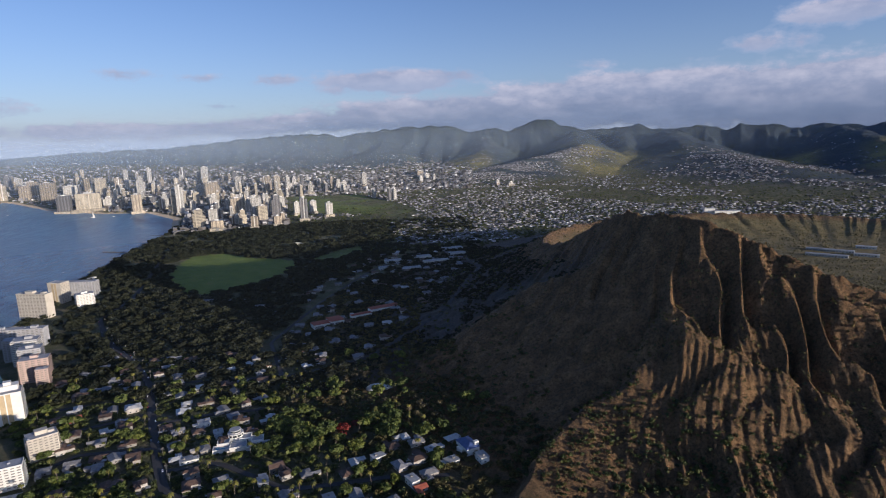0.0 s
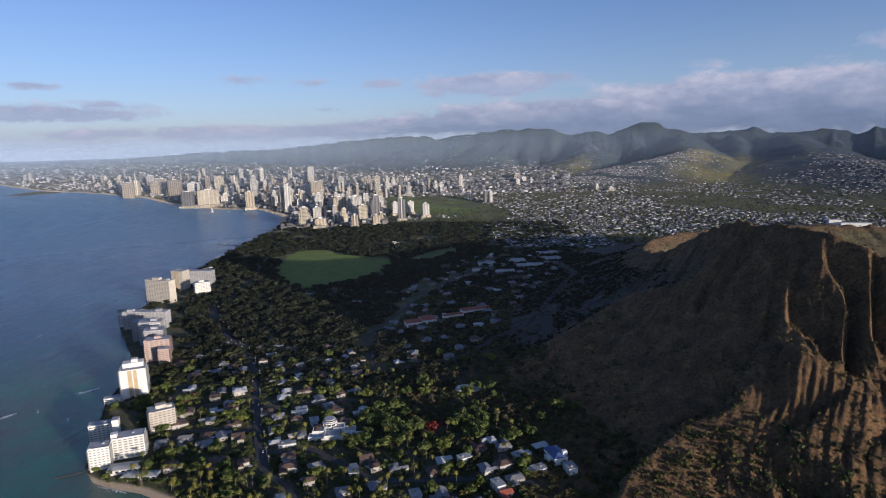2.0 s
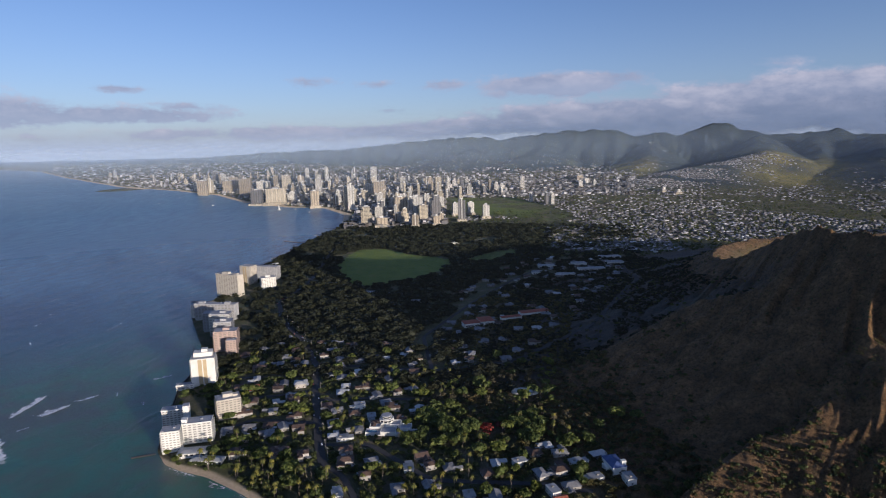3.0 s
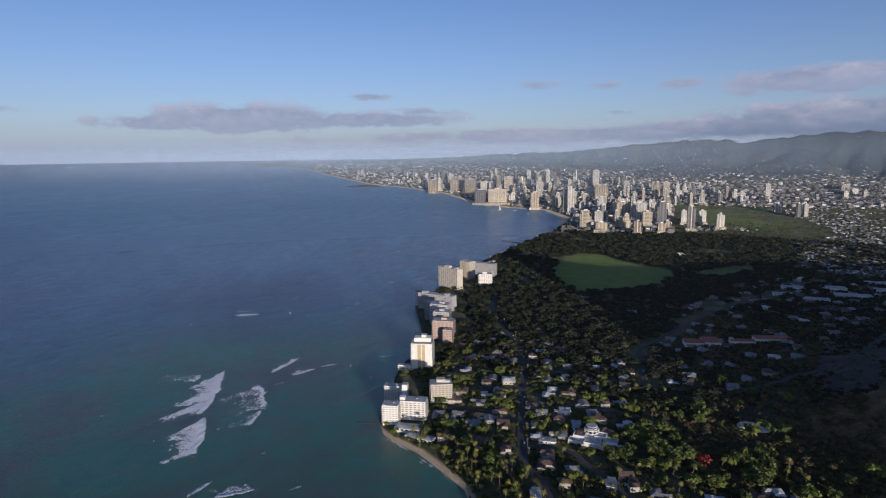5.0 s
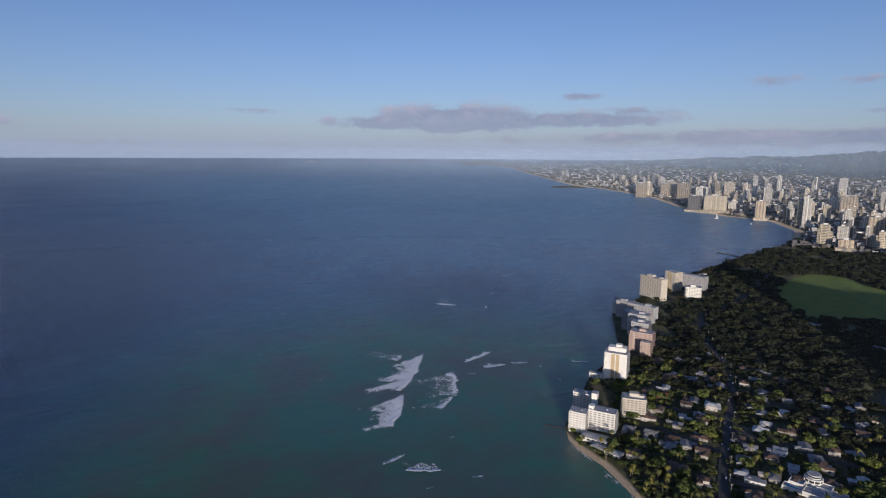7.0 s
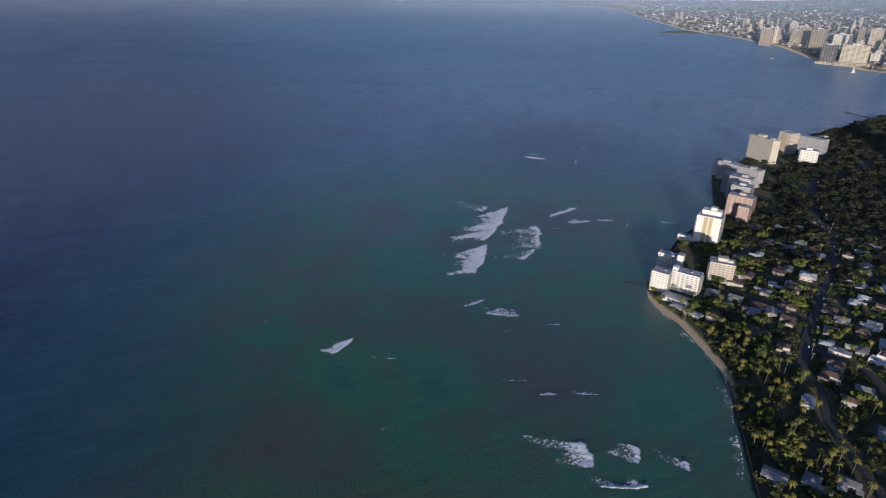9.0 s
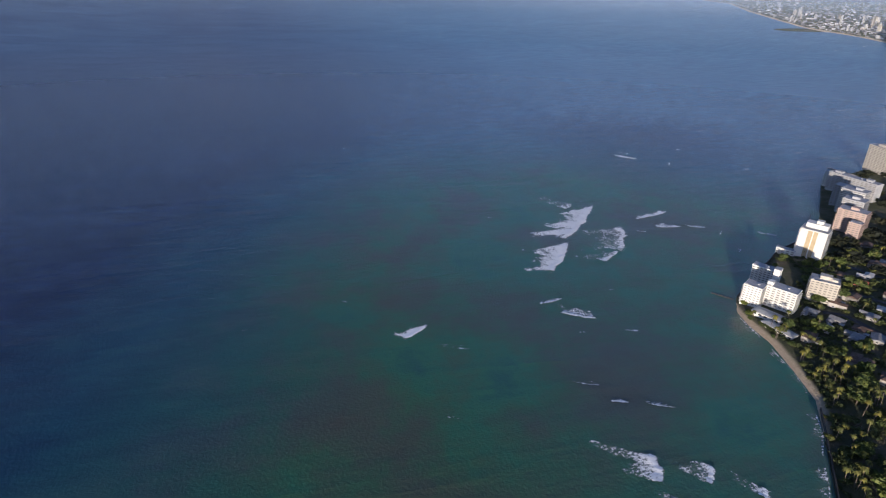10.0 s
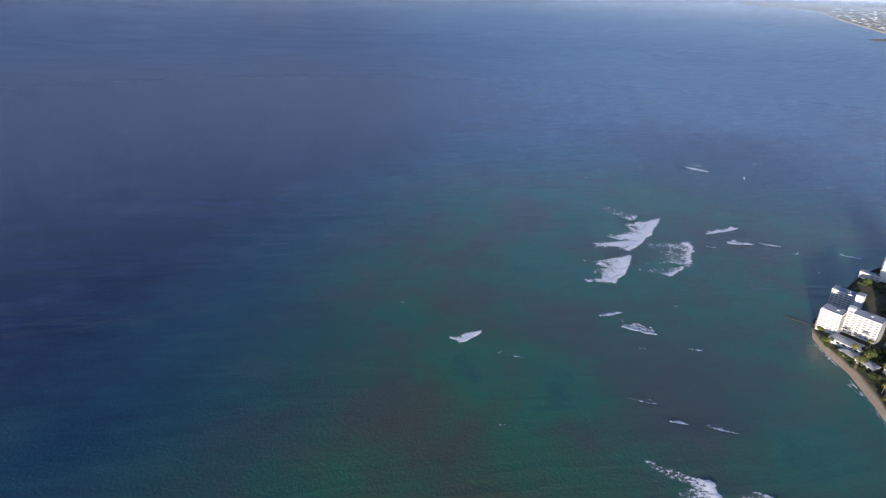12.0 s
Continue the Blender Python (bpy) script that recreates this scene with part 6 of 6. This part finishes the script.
def breaker(a, b, trail, strength, crest=0.8, label="white breaking wave with a foam trail"):
    """A foam sheet that rises to a crest between a and b and thins out along the trail behind it."""
    a, b, trail = np.array(a, float), np.array(b, float), np.array(trail, float) * 1.35
    length, width = np.hypot(*(b - a)), np.hypot(*trail)
    nu, nv = max(18, int(length / 1.8)), max(9, int(width / 1.8))
    u, v = np.meshgrid(np.linspace(-0.04, 1.04, nu), np.linspace(-0.06, 1, nv), indexing="ij")
    ragged = 0.35 + 1.4 * fractal(u * length / 22 + a[0], 0 * u + a[1], 3, 4)
    wave = 0.16 * width * (fractal(u * length / 14, 0 * u + a[0], 3, 2) - 0.45) + 0.05 * length * np.sin(u * 3.1)
    side = -trail / width
    X = a[0] + (b - a)[0] * u + trail[0] * v * ragged + side[0] * wave
    Y = a[1] + (b - a)[1] * u + trail[1] * v * ragged + side[1] * wave
    Z = 0.2 + crest * np.exp(-((v - 0.05) / 0.09) ** 2) * (0.4 + value_noise(u * 12, v * 3, 6))
    vs = np.stack([X, Y, Z], -1).reshape(-1, 3)
    i = np.arange((nu - 1) * nv).reshape(nu - 1, nv)[:, :-1].ravel()
    ob = mesh_object("breaking_wave", vs, np.stack([i, i + nv, i + nv + 1, i + 1], 1), foam_mat, smooth=True)
    torn = fractal(X / 9 + 50, Y / 9 + 50, 3, 44) - 0.44
    ends = np.clip((0.54 - np.abs(u - 0.5) + (0.08 + 0.3 * v) * torn - 0.1 * v) * 7, 0, 1) * np.clip((v + 0.06) * 12, 0, 1)
    tail = np.clip((0.95 - v + 0.9 * torn) * 2.2, 0, 1)
    float_attribute(ob, "foam", (strength * (1.15 - 0.95 * v) + 0.3 * np.exp(-(v / 0.12) ** 2) - 0.9 * (1 - ends) - 0.6 * (1 - tail) + 0.35 * torn).ravel())
    tagged(ob, label, "wave", "breaking waves")


for row in (((-812, 498), (-701, 396), (-6, -58), 0.62), ((-682, 386), (-603, 324), (-4, -48), 0.6), ((-722, 500), (-637, 447), (-8, -66), 0.27), ((-640, 446), (-612, 404), (-22, -30), 0.22),
            ((-826, 470), (-806, 445), (-60, -36), 0.12), ((-742, 537), (-760, 609), (-16, 4), 0.55), ((-704, 551), (-698, 590), (-18, -6), 0.5), ((-695, 601), (-684, 626), (-14, -6), 0.4), ((-697, 510), (-692, 524), (-6, 0), 0.3),
            ((-668, 640), (-655, 625), (-9, 0), 0.2), ((-498, 108), (-517, 135), (-9, -10), 0.75), ((-531, 274), (-536, 308), (-9, 0), 0.5), ((-508, 288), (-484, 328), (-20, 4), 0.34), ((-541, 372), (-541, 378), (-5, 0), 0.3),
            ((-457, 341), (-451, 356), (-8, -2), 0.26), ((-357, 263), (-349, 281), (-11, -4), 0.4), ((-346, 292), (-333, 318), (-12, -4), 0.24), ((-291, 264), (-259, 254), (-26, -36), 0.34),
            ((-268, 302), (-250, 287), (-24, -18), 0.3), ((-236, 327), (-229, 318), (-36, -20), 0.26), ((-246, 244), (-230, 282), (-20, -8), 0.36), ((-1073, 706), (-1050, 738), (-26, -8), 0.6), ((-1105, 722), (-1085, 745), (-20, -6), 0.15),
            ((-391, 242), (-377, 268), (-9, 0), 0.14), ((-646, 690), (-632, 713), (-14, -4), 0.28), ((-1010, 790), (-985, 770), (-8, -3), 0.2), ((-373, 115), (-366, 128), (-8, -4), 0.1), ((-477, 139), (-461, 170), (-14, -4), 0.03)):
    breaker(*row)
for x, y, length, turn in ((-600, 615, 16, 130), (-850, 780, 24, 120), (-930, 900, 60, 100), (-900, 980, 40, 95), (-1020, 1150, 70, 95), (-1150, 1300, 80, 98), (-1010, 1420, 60, 100),
                           (-1400, 1700, 90, 95), (-1330, 1500, 80, 98), (-1250, 1050, 50, 110), (-1100, 880, 40, 110), (-960, 1180, 50, 95), (-1080, 1600, 60, 100), (-1230, 2100, 90, 100)):
    dx, dy = math.cos(radians(turn)) * length / 2, math.sin(radians(turn)) * length / 2
    breaker((x - dx, y - dy), (x + dx, y + dy), (-7, -2), 0.12, 0.8, "thin line of white surf over the reef")
# small whitecaps
for i in range(26):
    x, y = RNG.uniform(-1300, -420), RNG.uniform(-150, 1000)
    if float(shore_distance(np.array([x]), np.array([y]))[0]) < -60:
        breaker((x, y), (x + RNG.uniform(-3, 3), y + RNG.uniform(4, 9)), (-3, 0), 0.2, 0.5, "small white wave crest on open water")
# wash along the beach and the sea wall
for a, b2 in (((-200, 343), (-250, 392)), ((-250, 392), (-300, 436)), ((-310, 444), (-400, 474)), ((-400, 474), (-455, 484))):
    breaker(a, b2, (-6, -6), 0.1, 0.3, "thin white wash along the shore")

# ---- boats ----


def boat(x, y, turn, size, sail):
    s = float(drawn_in(math.hypot(x, y)))
    X, Y, Z = [float(v) for v in warp(x, y, 0.0)]
    root = thing("sailing_boat" if sail else "motor_boat", Matrix.LocRotScale((X, Y, Z), Euler((0, 0, radians(turn))), (s * size,) * 3),
                 "white catamaran with a tall sail on the bay" if sail else "white motor vessel on the sea", "boat")
    bm = bmesh.new()
    for sy in ((-2.2, 2.2) if sail else (0,)):
        ring = [bm.verts.new((px, sy + py, pz)) for px, py, pz in ((-7, -0.9, 0.9), (4, -0.9, 1.0), (8, 0, 1.3), (4, 0.9, 1.0), (-7, 0.9, 0.9))]
        keel = [bm.verts.new((px, sy + py, -0.4)) for px, py in ((-6.5, -0.5), (4, -0.5), (6.5, 0), (4, 0.5), (-6.5, 0.5))]
        bm.faces.new(ring)
        for i in range(5):
            bm.faces.new((keel[i], keel[(i + 1) % 5], ring[(i + 1) % 5], ring[i]))
    part("hull", bm, white_wall, root)
    part("cabin", boxes((-4, 2, -1.6, 1.6, 1.0, 2.4, 0.2)), white_wall, root)
    if sail:
        part("mast", boxes((1.2, 1.5, -0.15, 0.15, 1, 20)), concrete, root)
        bm = bmesh.new()
        pts = [(1.1, 0, 2.6), (-6, 0.6, 2.8), (-3.5, 0.9, 9), (1.1, 0, 19.5)]
        a = [bm.verts.new(p) for p in pts]
        c = [bm.verts.new((p[0], p[1] + 0.12, p[2])) for p in pts]
        bm.faces.new(a)
        bm.faces.new(c[::-1])
        for i in range(4):
            bm.faces.new((a[i], c[i], c[(i + 1) % 4], a[(i + 1) % 4]))
        part("sail", bm, white_wall, root, "white mainsail")


boat(-1799, 2986, 200, 1.5, True)
for x, y, t in ((-1700, 3000, 20), (-1560, 2900, 60), (-2400, 3200, 10), (-3100, 3750, 40), (-2900, 3300, 80)):
    boat(x, y, t, 0.9, False)
# a ship on the horizon, made by scaling the small boat up fourteen times
boat(-21500, 8200, 20, 14, False)

# ---- cars ----
CAR_PAINT = [mottled("%s_car_paint" % nme, c, tuple(v * 1.1 for v in c), 1.0, 0.35, 0.05) for nme, c in (("white", (0.7, 0.7, 0.7)), ("silver", (0.4, 0.41, 0.42)), ("dark", (0.04, 0.045, 0.05)), ("red", (0.3, 0.03, 0.03)))]
tyre = material("tyre_rubber", (0.02, 0.02, 0.02), 0.9)
CARS = []
wheel_bm = bmesh.new()
bmesh.ops.create_cone(wheel_bm, cap_ends=True, segments=10, radius1=0.34, radius2=0.34, depth=0.24, matrix=Matrix.Rotation(math.pi / 2, 4, "X"))
wheel_me = bpy.data.meshes.new("wheel")
wheel_bm.to_mesh(wheel_me)
wheel_me.materials.append(tyre)


def put_car(x, y, turn, colour_at):
    z = on_ground(x, y) + 0.55
    m = pose(x, y, z, 0, 0, turn)
    if colour_at < len(CARS):
        return copy_thing(CARS[colour_at], m)
    names = ("white", "silver", "dark", "red")
    root = thing("car", m, "%s parked car on the street" % names[colour_at], "car", "parked cars")
    part("body", boxes((-2.2, 2.2, -0.9, 0.9, 0.3, 0.95, 0.08)), CAR_PAINT[colour_at], root)
    part("cabin", boxes((-1.4, 0.9, -0.8, 0.8, 0.95, 1.45, 0.22)), dark_glass, root)
    part("roof_panel", boxes((-1.15, 0.65, -0.56, 0.56, 1.45, 1.5)), CAR_PAINT[colour_at], root)
    for px, py in ((-1.4, -0.85), (-1.4, 0.85), (1.4, -0.85), (1.4, 0.85)):
        shared("wheel", wheel_me, root, (px, py, 0.34))
    CARS.append(root)


for c in range(4):
    put_car(-495 - c * 9, 879 + c * 12, 120 + c, c)
main = [Vector(p) for p in ROAD_MAIN]
for i in range(34):
    k = 1 + (i * 5) % 7
    a, b2 = main[k], main[k + 1]
    p = a.lerp(b2, ((i * 0.377) % 1))
    t = (b2 - a).normalized()
    off = 3.6 if i % 2 else -3.6
    put_car(p.x - t.y * off, p.y + t.x * off, math.degrees(math.atan2(t.y, t.x)), (0, 1, 0, 2, 1, 3)[i % 6])

# ---- utility poles along the avenue ----
POLE = []
for i in range(14):
    k = i // 2
    a, b2 = main[k], main[k + 1]
    p = a.lerp(b2, 0.25 + 0.5 * (i % 2))
    t = (b2 - a).normalized()
    x, y = p.x + t.y * 6.5, p.y - t.x * 6.5
    m = pose(x, y, on_ground(x, y), 0, 0, math.degrees(math.atan2(t.y, t.x)))
    if POLE:
        copy_thing(POLE[0], m)
        continue
    root = thing("utility_pole", m, "grey wooden utility pole with two crossarms", "pole", "poles along the avenue")
    bm = bmesh.new()
    bmesh.ops.create_cone(bm, cap_ends=True, segments=8, radius1=0.2, radius2=0.13, depth=13, matrix=Matrix.Translation((0, 0, 6)))
    part("post", bm, concrete, root)
    for z in (11.2, 10):
        part("crossarm", boxes((-0.1, 0.1, -1.6, 1.6, z, z + 0.2)), concrete, root)
    POLE.append(root)
